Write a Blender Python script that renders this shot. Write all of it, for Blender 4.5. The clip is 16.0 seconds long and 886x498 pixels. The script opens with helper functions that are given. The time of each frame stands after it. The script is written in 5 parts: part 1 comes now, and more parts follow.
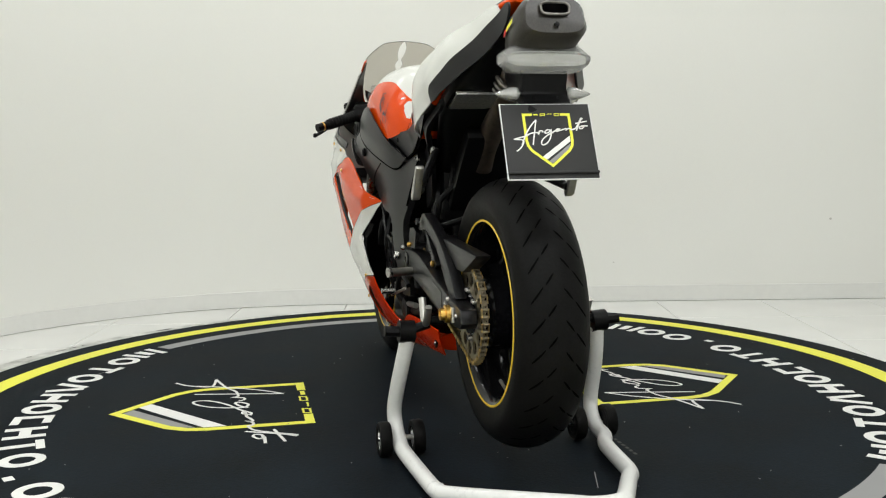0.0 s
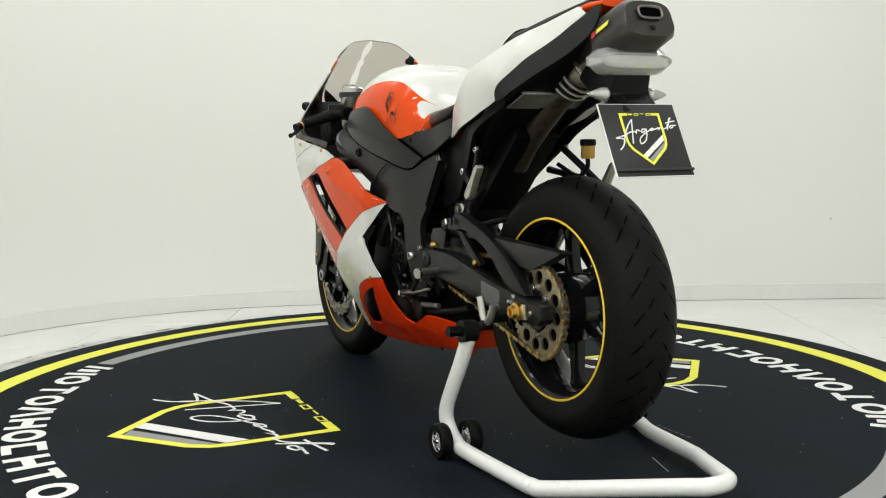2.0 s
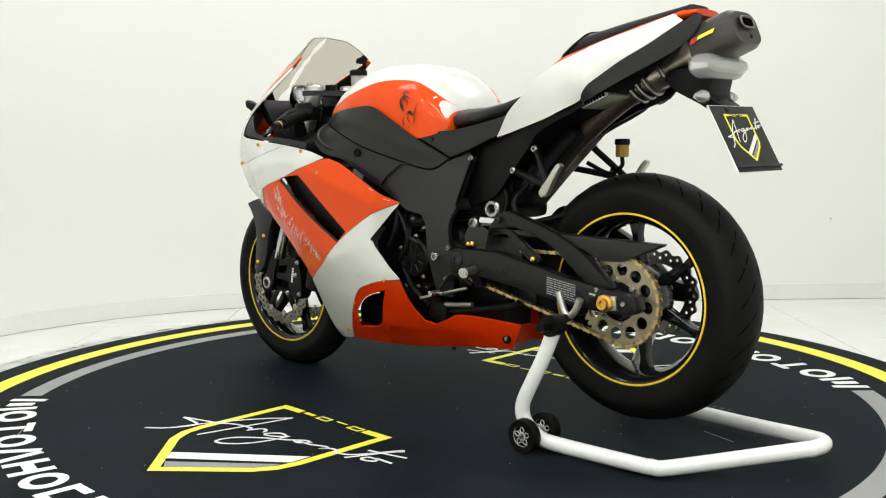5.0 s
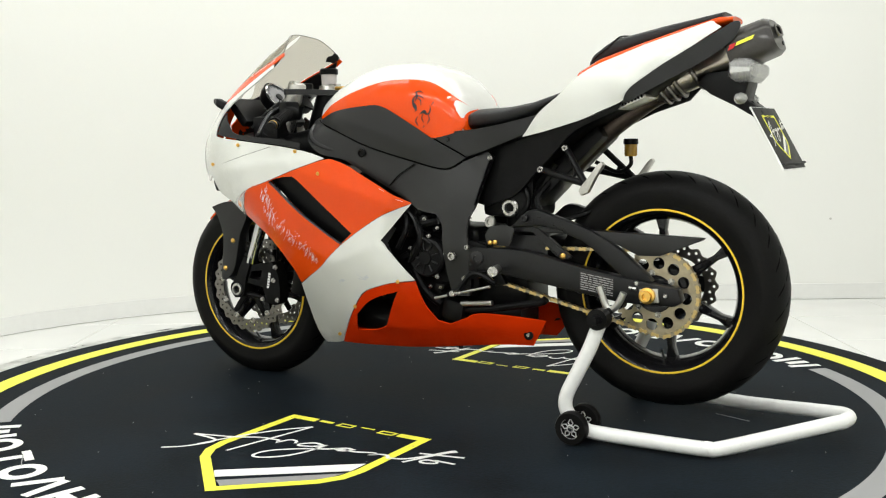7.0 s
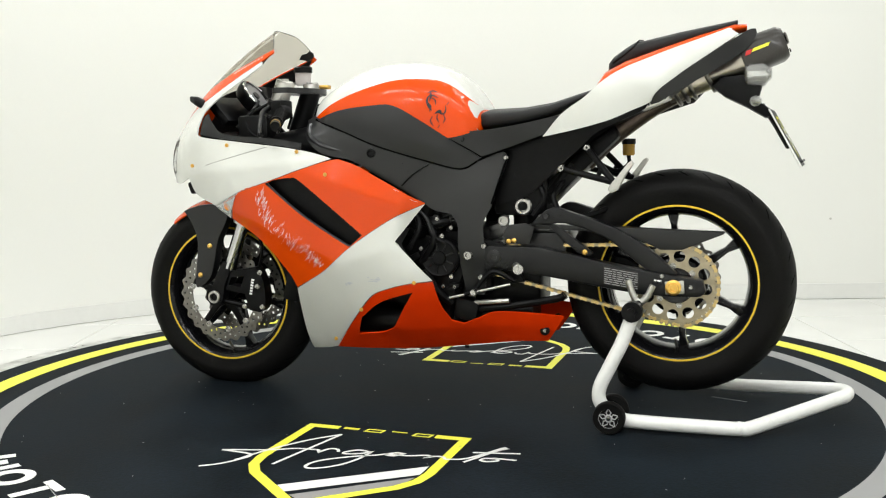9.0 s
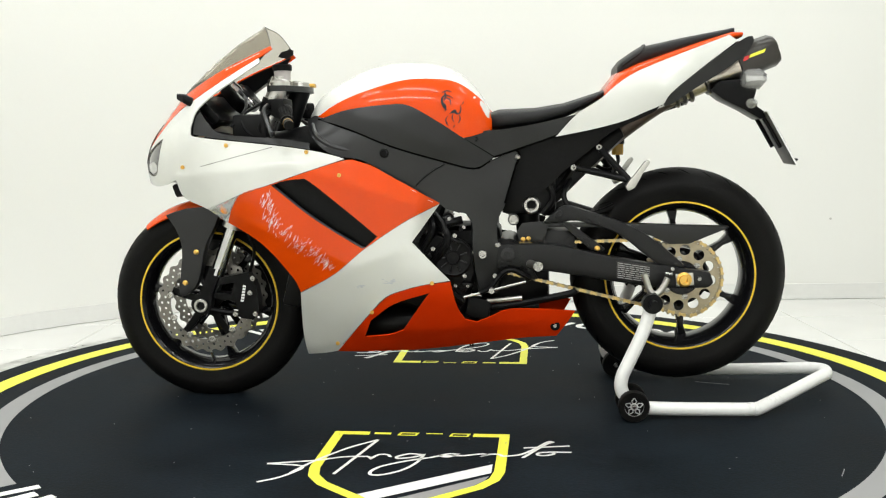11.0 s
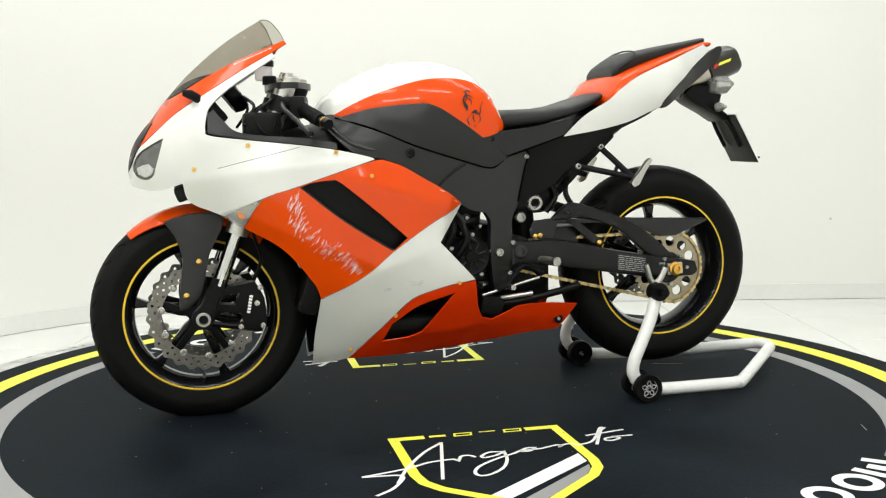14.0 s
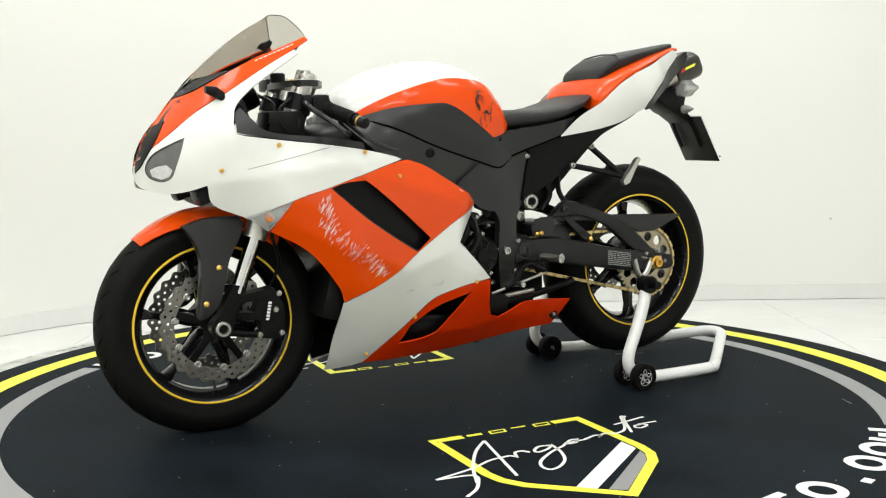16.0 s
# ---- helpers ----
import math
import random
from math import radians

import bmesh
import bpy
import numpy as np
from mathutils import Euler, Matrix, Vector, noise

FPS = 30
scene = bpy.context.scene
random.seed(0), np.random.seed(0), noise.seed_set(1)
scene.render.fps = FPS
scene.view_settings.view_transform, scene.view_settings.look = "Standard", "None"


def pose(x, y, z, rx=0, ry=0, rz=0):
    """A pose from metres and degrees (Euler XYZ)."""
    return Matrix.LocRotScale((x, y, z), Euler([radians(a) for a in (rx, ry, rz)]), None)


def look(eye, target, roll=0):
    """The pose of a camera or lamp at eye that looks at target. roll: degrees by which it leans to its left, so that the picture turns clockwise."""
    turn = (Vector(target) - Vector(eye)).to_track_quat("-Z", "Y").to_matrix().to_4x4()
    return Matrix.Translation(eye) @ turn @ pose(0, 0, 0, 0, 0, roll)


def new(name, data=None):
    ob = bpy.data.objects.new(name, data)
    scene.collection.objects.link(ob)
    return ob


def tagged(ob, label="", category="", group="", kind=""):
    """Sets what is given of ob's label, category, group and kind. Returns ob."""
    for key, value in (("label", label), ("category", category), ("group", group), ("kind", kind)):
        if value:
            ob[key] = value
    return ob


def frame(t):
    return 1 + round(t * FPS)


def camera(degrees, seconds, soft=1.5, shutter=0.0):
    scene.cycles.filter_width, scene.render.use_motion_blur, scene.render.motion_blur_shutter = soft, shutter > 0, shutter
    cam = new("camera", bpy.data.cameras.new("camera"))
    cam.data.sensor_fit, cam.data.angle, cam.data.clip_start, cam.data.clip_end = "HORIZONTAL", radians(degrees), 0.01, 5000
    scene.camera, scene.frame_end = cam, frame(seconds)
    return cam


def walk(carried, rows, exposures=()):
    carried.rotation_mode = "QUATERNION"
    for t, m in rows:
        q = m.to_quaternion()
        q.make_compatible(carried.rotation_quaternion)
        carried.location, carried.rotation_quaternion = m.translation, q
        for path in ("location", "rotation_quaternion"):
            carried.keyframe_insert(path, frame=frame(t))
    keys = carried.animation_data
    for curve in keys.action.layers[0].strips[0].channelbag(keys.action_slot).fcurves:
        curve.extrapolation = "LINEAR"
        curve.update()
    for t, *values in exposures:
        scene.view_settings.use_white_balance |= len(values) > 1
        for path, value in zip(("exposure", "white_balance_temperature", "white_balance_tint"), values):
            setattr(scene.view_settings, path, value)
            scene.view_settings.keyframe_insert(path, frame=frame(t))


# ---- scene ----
cam = camera(48.738, 16.0, soft=1.15)

# ---- camera ----
EYE = (0.0, -2.9160, 0.7669)
VIEW = look(EYE, (0.0045, 0.0655, 0.4340), -0.656)
walk(cam, [(0, VIEW), (16, VIEW)], exposures=[(0, -0.42), (1.5, -0.36), (3.5, -0.18), (7, -0.03), (9, -0.01), (16, 0.01)])

# ---- light ----
world = bpy.data.worlds.new("world")
scene.world = world
world.use_nodes = True
world.node_tree.nodes["Background"].inputs[0].default_value = (0.9, 0.95, 1.0, 1)
world.node_tree.nodes["Background"].inputs[1].default_value = 0.05


def ceiling_lamp(x, y, sx, sy, watts):
    lamp = bpy.data.lights.new("ceiling_lamp", "AREA")
    lamp.shape, lamp.size, lamp.size_y, lamp.energy = "RECTANGLE", sx, sy, watts
    lamp.color = (0.968, 0.985, 0.985)
    ob = new("ceiling_lamp", lamp)
    ob.matrix_world = pose(x, y, 2.93)
    return ob


for lx in (-1.7, 0.0, 1.7):
    for ly, watts in ((-4.3, 33), (-2.3, 20), (-0.5, 12), (1.2, 14)):
        ceiling_lamp(lx, ly, 1.2, 0.3, watts)


# ---- materials ----
def material(name, colour, rough=0.5, metal=0.0, grain=60.0, vary=0.12, bump=0.0, coat=0.0, spread=3.0, clear=0.0, ior=1.45, spec=0.5, coat_rough=0.05):
    """Principled surface: colour varied by a coarse and a fine noise, roughness by the fine one, with a small bump."""
    m = bpy.data.materials.new(name)
    m.use_nodes = True
    nt = m.node_tree
    n, l = nt.nodes, nt.links
    p = n["Principled BSDF"]
    co = n.new("ShaderNodeTexCoord")
    fine, wide = n.new("ShaderNodeTexNoise"), n.new("ShaderNodeTexNoise")
    fine.inputs["Scale"].default_value, fine.inputs["Detail"].default_value = grain, 5
    wide.inputs["Scale"].default_value, wide.inputs["Detail"].default_value = spread, 4
    mix = n.new("ShaderNodeMath")
    mix.operation = "MULTIPLY_ADD"
    mix.inputs[1].default_value = 0.5
    half = n.new("ShaderNodeMath")
    half.operation = "MULTIPLY"
    half.inputs[1].default_value = 0.5
    l.new(co.outputs["Object"], fine.inputs["Vector"]), l.new(co.outputs["Object"], wide.inputs["Vector"])
    l.new(wide.outputs["Fac"], half.inputs[0]), l.new(fine.outputs["Fac"], mix.inputs[0]), l.new(half.outputs[0], mix.inputs[2])
    ramp = n.new("ShaderNodeMapRange")
    ramp.inputs[1].default_value, ramp.inputs[2].default_value = 0.3, 0.7
    ramp.inputs[3].default_value, ramp.inputs[4].default_value = 1 - vary, 1 + vary
    l.new(mix.outputs[0], ramp.inputs[0])
    hsv = n.new("ShaderNodeHueSaturation")
    hsv.inputs["Color"].default_value = (*colour, 1)
    l.new(ramp.outputs[0], hsv.inputs["Value"])
    l.new(hsv.outputs[0], p.inputs["Base Color"])
    rr = n.new("ShaderNodeMapRange")
    rr.inputs[1].default_value, rr.inputs[2].default_value = 0.3, 0.7
    rr.inputs[3].default_value, rr.inputs[4].default_value = max(rough * 0.85, 0.02), min(rough * 1.15, 1)
    l.new(mix.outputs[0], rr.inputs[0]), l.new(rr.outputs[0], p.inputs["Roughness"])
    p.inputs["Metallic"].default_value = metal
    p.inputs["IOR"].default_value = ior
    p.inputs["Specular IOR Level"].default_value = spec
    p.inputs["Coat Weight"].default_value, p.inputs["Coat Roughness"].default_value = coat, coat_rough
    if clear:
        p.inputs["Transmission Weight"].default_value = clear
    if bump:
        b = n.new("ShaderNodeBump")
        b.inputs["Strength"].default_value, b.inputs["Distance"].default_value = bump, 0.002
        l.new(fine.outputs["Fac"], b.inputs["Height"]), l.new(b.outputs[0], p.inputs["Normal"])
    return m


WALL = material("wall_paint", (0.83, 0.83, 0.79), 0.7, grain=180, vary=0.015, bump=0.15, spread=0.8)
SKIRT = material("skirting_paint", (0.78, 0.78, 0.75), 0.45, grain=30, vary=0.03)
TILE = material("floor_tile", (0.80, 0.80, 0.77), 0.18, grain=4, vary=0.02, spread=1.2)
JOINT = material("tile_joint", (0.52, 0.52, 0.50), 0.8)
CEIL = material("ceiling_paint", (0.85, 0.85, 0.83), 0.8, grain=100, vary=0.01)
MAT = material("mat_vinyl", (0.0080, 0.0113, 0.0148), 0.6, grain=120, vary=0.85, bump=0.35, spread=3.5, spec=0.035)
MATYEL = material("mat_yellow_print", (0.82, 0.80, 0.06), 0.5, grain=40, vary=0.05)
MATWHITE = material("mat_white_print", (0.80, 0.80, 0.77), 0.5, grain=40, vary=0.06)
MATGREY = material("mat_grey_print", (0.27, 0.27, 0.27), 0.5, grain=40, vary=0.06)
EDGE_DIRT = material("edge_dirt", (0.20, 0.20, 0.185), 0.8, grain=60, vary=0.5)
RIM_EDGE = material("platform_paint", (0.50, 0.50, 0.47), 0.6, grain=22, vary=0.5, spread=9)
PEARL = material("pearl_white_paint", (0.66, 0.665, 0.625), 0.26, grain=900, vary=0.06, coat=0.45, spread=6, coat_rough=0.10)
ORANGE = material("orange_paint", (0.70, 0.064, 0.001), 0.26, grain=700, vary=0.08, coat=0.36, spread=5, spec=0.12, coat_rough=0.05)
RED = material("red_orange_paint", (0.66, 0.034, 0.001), 0.28, grain=700, vary=0.08, coat=0.25, spread=5, spec=0.15)
SATIN = material("satin_black_plastic", (0.0085, 0.0085, 0.009), 0.34, grain=500, vary=0.2, bump=0.03, spec=0.46)
FRAME = material("black_frame_paint", (0.0088, 0.0088, 0.0092), 0.32, grain=400, vary=0.2, bump=0.03, spec=0.5)
BLACK = material("black_engine_paint", (0.0034, 0.0034, 0.0036), 0.36, grain=90, vary=0.4, bump=0.2, spread=12, spec=0.15)
GLOSSBLACK = material("gloss_black_rim", (0.006, 0.006, 0.007), 0.16, grain=60, vary=0.2, coat=0.25, spec=0.15)
RUBBER = material("tyre_rubber", (0.0056, 0.0054, 0.0052), 0.5, grain=140, vary=0.35, bump=0.2, spread=9, spec=0.10)
GROOVE = material("tyre_groove", (0.0015, 0.0015, 0.0015), 0.9, spec=0.02)
LEATHER = material("seat_vinyl", (0.016, 0.016, 0.0165), 0.42, grain=600, vary=0.15, bump=0.35, spec=0.25)
STEEL = material("brushed_steel", (0.42, 0.41, 0.39), 0.28, 1.0, grain=120, vary=0.12)
CHROME = material("polished_chrome", (0.50, 0.50, 0.50), 0.1, 1.0, grain=40, vary=0.05)
ALU = material("cast_aluminium", (0.5, 0.49, 0.46), 0.38, 1.0, grain=150, vary=0.15, bump=0.1)
DISC = material("brake_disc_steel", (0.19, 0.18, 0.165), 0.34, 1.0, grain=30, vary=0.2)
GOLD = material("gold_anodised", (0.72, 0.44, 0.11), 0.3, 1.0, grain=80, vary=0.1)
CHAINGOLD = material("chain_gold", (0.62, 0.46, 0.20), 0.35, 1.0, grain=200, vary=0.3)
SPROCKET = material("sprocket_bronze", (0.36, 0.31, 0.22), 0.4, 1.0, grain=60, vary=0.25)
TAPE = material("yellow_rim_tape", (0.80, 0.52, 0.03), 0.4, grain=60, vary=0.06)
TITAN = material("exhaust_carbon", (0.028, 0.025, 0.021), 0.34, 0.0, grain=260, vary=0.4, coat=0.15, spec=0.35)
PIPE = material("titanium_pipe", (0.42, 0.38, 0.33), 0.3, 1.0, grain=25, vary=0.3)
RUST = material("browned_steel", (0.075, 0.058, 0.048), 0.42, 0.8, grain=60, vary=0.5, bump=0.2, spread=14)
STANDPAINT = material("stand_white_paint", (0.80, 0.80, 0.78), 0.3, grain=70, vary=0.05, coat=0.3)
LENS = material("clear_lens", (0.95, 0.95, 0.93), 0.06, clear=0.8, vary=0.02, ior=1.49)
REFLECT = material("lamp_reflector", (0.62, 0.62, 0.61), 0.22, 0.6, grain=90, vary=0.25, bump=0.4)
AMBER = material("amber_lens", (0.85, 0.25, 0.03), 0.2, grain=200, vary=0.2)
DARKLENS = material("headlight_glass", (0.10, 0.10, 0.098), 0.08, 0.3, grain=25, vary=0.35, coat=1.0)
SMOKE = material("windscreen_tint", (0.64, 0.61, 0.56), 0.03, clear=1.0, vary=0.0, ior=1.015, spec=0.1)
FLUID = material("brake_fluid_amber", (0.42, 0.24, 0.03), 0.2, grain=20, vary=0.1)
CUP = material("reservoir_plastic", (0.75, 0.70, 0.68), 0.3, clear=0.4, vary=0.04)
STICKER = material("white_sticker", (0.8, 0.8, 0.78), 0.45, grain=60, vary=0.04)
# frame black set darker, with the shade on the swingarm in its colour
ARM = material("shaded_arm_black", (0.0065, 0.0065, 0.007), 0.3, grain=300, vary=0.25, bump=0.08, spec=0.32)
INK = material("black_ink", (0.01, 0.01, 0.01), 0.5)
REDINK = material("red_ink", (0.5, 0.02, 0.02), 0.4)
GREYINK = material("grey_ink", (0.3, 0.3, 0.3), 0.5)


# ---- mesh helpers ----
def finish(bm, mesh_name, mat, smooth=35):
    bmesh.ops.recalc_face_normals(bm, faces=bm.faces)
    me = bpy.data.meshes.new(mesh_name)
    bm.to_mesh(me)
    bm.free()
    me.materials.append(mat)
    if smooth:
        me.polygons.foreach_set("use_smooth", [True] * len(me.polygons))
        me.set_sharp_from_angle(angle=radians(smooth))
    return me


def part(name, bm, mat, parent=None, label="", smooth=35):
    ob = new(name, finish(bm, name, mat, smooth))
    if parent:
        ob.parent = parent
    if label:
        tagged(ob, label)
    return ob


def share(name, me, parent, m):
    ob = new(name, me)
    ob.parent = parent
    ob.matrix_basis = m
    return ob


def thing(name, label, category, group=""):
    return tagged(new(name), label, category, group)


def smooth_line(pts, n=6, closed=True, corner=48):
    """Catmull-Rom through the points, with sharp turns kept as corners."""
    P = [np.array(p, float) for p in pts]
    k = len(P)

    def sharp(i):
        if not closed and i in (0, k - 1):
            return True
        a, b = P[i] - P[i - 1], P[(i + 1) % k] - P[i]
        c = a @ b / (np.linalg.norm(a) * np.linalg.norm(b) + 1e-12)
        return math.degrees(math.acos(max(-1, min(1, c)))) > corner
    S = [sharp(i) for i in range(k)]
    out = []
    for i in range(k if closed else k - 1):
        p1, p2 = P[i], P[(i + 1) % k]
        p0 = P[i - 1] if not S[i] else 2 * p1 - p2
        p3 = P[(i + 2) % k] if not S[(i + 1) % k] else 2 * p2 - p1
        for j in range(n):
            t = j / n
            out.append(0.5 * (2 * p1 + (p2 - p0) * t + (2 * p0 - 5 * p1 + 4 * p2 - p3) * t * t + (3 * p1 - p0 - 3 * p2 + p3) * t ** 3))
    if not closed:
        out.append(P[-1])
    return out


def inside(x, z, poly):
    r = False
    j = len(poly) - 1
    for i in range(len(poly)):
        xi, zi, xj, zj = poly[i][0], poly[i][1], poly[j][0], poly[j][1]
        if (zi > z) != (zj > z) and x < (xj - xi) * (z - zi) / (zj - zi) + xi:
            r = not r
        j = i
    return r


def field(controls, squared=True, reg=1e-4):
    """A smooth half width over side-view points (x, z): thin-plate spline through (x, z, y)."""
    P = np.array(controls)
    X, v = P[:, :2], (P[:, 2] ** 2 if squared else P[:, 2])
    k = len(P)

    def u(d):
        return np.where(d > 0, d * d * np.log(np.maximum(d, 1e-9)), 0)
    K = u(np.linalg.norm(X[:, None] - X[None], axis=2)) + reg * np.eye(k)
    Q = np.c_[np.ones(k), X]
    s = np.linalg.solve(np.block([[K, Q], [Q.T, np.zeros((3, 3))]]), np.r_[v, 0, 0, 0])

    def f(q):
        q = np.asarray(q, float).reshape(-1, 2)
        r = u(np.linalg.norm(q[:, None] - X[None], axis=2)) @ s[:k] + s[k] + q @ s[k + 1:]
        return np.sqrt(np.maximum(r, 0)) if squared else r
    return f


def thicken(bm, thick):
    """Gives an open sheet a back at the distance thick behind its normals, and closes the rim."""
    bm.normal_update()
    front = bm.faces[:]
    rim = [e for e in bm.edges if len(e.link_faces) == 1]
    back = {v: bm.verts.new(v.co - v.normal * thick) for v in bm.verts[:]}
    for fa in front:
        bm.faces.new([back[v] for v in reversed(fa.verts)])
    for e in rim:
        a, b = e.verts
        bm.faces.new((a, b, back[b], back[a]))


def panel_bm(outline, f, side=1, holes=(), step=0.014, thick=0.004, off=0.0, n=5, corner=48):
    """A curved body panel: an outline in side view laid on the half-width field f, with thickness."""
    from mathutils.geometry import delaunay_2d_cdt
    loops = [smooth_line(outline, n, True, corner)] + [smooth_line(h, n, True, corner) for h in holes]
    mid = np.mean(loops[0], axis=0)
    for k, p in enumerate(loops[0]):
        tries = 0
        while f([p])[0] < 0.002 and tries < 40:
            g = np.array([f([p + (0.012, 0)])[0] - f([p - (0.012, 0)])[0], f([p + (0, 0.012)])[0] - f([p - (0, 0.012)])[0]])
            g = g / np.linalg.norm(g) if np.linalg.norm(g) > 1e-6 else (mid - p) / np.linalg.norm(mid - p)
            p = p + g * 0.0007
            tries += 1
        loops[0][k] = p
    pts, edges = [], []
    for lp in loops:
        b = len(pts)
        pts += [Vector(p) for p in lp]
        edges += [(b + i, b + (i + 1) % len(lp)) for i in range(len(lp))]
    rim = np.array(pts)
    lo, hi = rim.min(0), rim.max(0)
    row = 0
    z = lo[1] + step / 2
    while z < hi[1]:
        x = lo[0] + (step / 2 if row % 2 else 0)
        while x < hi[0]:
            if f([(x, z)])[0] > 0.003 and np.min(np.hypot(rim[:, 0] - x, rim[:, 1] - z)) > step * 0.55 and inside(x, z, loops[0]) and not any(inside(x, z, h) for h in loops[1:]):
                pts.append(Vector((x, z)))
            x += step
        z += step * 0.87
        row += 1
    vs, _, fs, *_ = delaunay_2d_cdt(pts, edges, [], 0, 1e-6)
    y = f([(v.x, v.y) for v in vs]) + off
    bm = bmesh.new()
    bv = [bm.verts.new((v.x, side * yy, v.y)) for v, yy in zip(vs, y)]
    for t in fs:
        c = sum((vs[i] for i in t), Vector((0, 0))) / 3
        if inside(c.x, c.y, loops[0]) and not any(inside(c.x, c.y, h) for h in loops[1:]):
            bm.faces.new([bv[i] for i in (t if side < 0 else reversed(t))])
    loose = [v for v in bm.verts if not v.link_faces]
    bmesh.ops.delete(bm, geom=loose, context="VERTS")
    if thick:
        bm.normal_update()
        if sum(fa.normal.y * fa.calc_area() for fa in bm.faces) * side < 0:
            bmesh.ops.reverse_faces(bm, faces=bm.faces)
        thicken(bm, thick)
    return bm


def pair(name, parent, mat, outline, f, label="", **kw):
    """The same panel on both flanks."""
    return [part(name, panel_bm(outline, f, s, **kw), mat, parent, label) for s in (1, -1)]


def tube_bm(pts, r, seg=12, n=6, bm=None, closed=False, caps=True, corner=170):
    bm = bm or bmesh.new()
    L = [Vector(p) for p in smooth_line(pts, n, closed, corner)] if n > 1 else [Vector(p) for p in pts]
    m = len(L)
    rs = r if isinstance(r, (list, tuple)) else None
    up, rings = None, []
    for i, p in enumerate(L):
        a = L[(i + 1) % m] if closed or i < m - 1 else p
        b = L[i - 1] if closed or i > 0 else p
        d = (a - b).normalized()
        if up is None:
            up = d.orthogonal().normalized()
        up = (up - d * up.dot(d)).normalized()
        s = d.cross(up)
        q = i / max(m - 1, 1)
        rad = r if rs is None else rs[0] + (rs[1] - rs[0]) * q
        rings.append([bm.verts.new(p + (up * math.cos(k * math.tau / seg) + s * math.sin(k * math.tau / seg)) * rad) for k in range(seg)])
    for i in range(m if closed else m - 1):
        A, B = rings[i], rings[(i + 1) % m]
        for k in range(seg):
            bm.faces.new((A[k], A[(k + 1) % seg], B[(k + 1) % seg], B[k]))
    if caps and not closed:
        bm.faces.new(rings[0]), bm.faces.new(rings[-1])
    return bm


def lathe_bm(profile, at=(0, 0, 0), axis="y", seg=48, bm=None, closed=False):
    """Turns (r, h) points about an axis through at."""
    bm = bm or bmesh.new()
    rings = []
    for r, h in profile:
        ring = []
        for k in range(seg):
            c, s = math.cos(k * math.tau / seg) * r, math.sin(k * math.tau / seg) * r
            v = {"y": (c, h, s), "z": (c, s, h), "x": (h, c, s)}[axis]
            ring.append(bm.verts.new(Vector(v) + Vector(at)))
        rings.append(ring)
    k = len(rings)
    for i in range(k if closed else k - 1):
        A, B = rings[i], rings[(i + 1) % k]
        for j in range(seg):
            bm.faces.new((A[j], A[(j + 1) % seg], B[(j + 1) % seg], B[j]))
    if not closed:
        for ring, (r, h) in ((rings[0], profile[0]), (rings[-1], profile[-1])):
            if r > 1e-5:
                bm.faces.new(ring)
    bmesh.ops.remove_doubles(bm, verts=bm.verts, dist=1e-6)
    return bm


def slab_bm(outline, y0, y1, bevel=0.003, smooth=0, holes=(), bm=None, corner=48):
    """A side-view outline given a thickness from y0 to y1, edges rounded; holes go through."""
    from mathutils.geometry import delaunay_2d_cdt
    loops = [[tuple(p) for p in (smooth_line(o, smooth, True, corner) if smooth else o)] for o in (outline, *holes)]
    pts, edges = [], []
    for lp in loops:
        b = len(pts)
        pts += [Vector(p) for p in lp]
        edges += [(b + i, b + (i + 1) % len(lp)) for i in range(len(lp))]
    vs, _, fs, *_ = delaunay_2d_cdt(pts, edges, [], 0, 1e-6)
    own = bmesh.new()
    A = [own.verts.new((v.x, y0, v.y)) for v in vs]
    B = [own.verts.new((v.x, y1, v.y)) for v in vs]
    for t in fs:
        c = sum((vs[i] for i in t), Vector((0, 0))) / 3
        if inside(c.x, c.y, loops[0]) and not any(inside(c.x, c.y, h) for h in loops[1:]):
            own.faces.new([A[i] for i in t]), own.faces.new([B[i] for i in reversed(t)])
    rim = [e for e in own.edges if len(e.link_faces) == 1 and e.verts[0] in set(A)]
    ia, ib = {v: i for i, v in enumerate(A)}, B
    edge_faces = []
    for e in rim:
        a, b = e.verts
        edge_faces.append(own.faces.new((a, b, ib[ia[b]], ib[ia[a]])))
    bmesh.ops.recalc_face_normals(own, faces=own.faces)
    if bevel:
        sharp = [e for e in own.edges if len(e.link_faces) == 2 and e.calc_face_angle(0) > 0.9]
        bmesh.ops.bevel(own, geom=sharp, offset=bevel, segments=2, profile=0.6, affect="EDGES", clamp_overlap=True)
    if bm is None:
        return own
    me = bpy.data.meshes.new("tmp")
    own.to_mesh(me)
    own.free()
    bm.from_mesh(me)
    bpy.data.meshes.remove(me)
    return bm


def box_bm(size, m=None, bevel=0.004, seg=2, bm=None):
    own = bmesh.new()
    bmesh.ops.create_cube(own, size=1)
    bmesh.ops.scale(own, vec=size, verts=own.verts)
    if bevel:
        bmesh.ops.bevel(own, geom=own.edges[:], offset=bevel, segments=seg, profile=0.6, affect="EDGES", clamp_overlap=True)
    if m is not None:
        bmesh.ops.transform(own, matrix=m, verts=own.verts)
    if bm is None:
        return own
    me = bpy.data.meshes.new("tmp")
    own.to_mesh(me)
    own.free()
    bm.from_mesh(me)
    bpy.data.meshes.remove(me)
    return bm


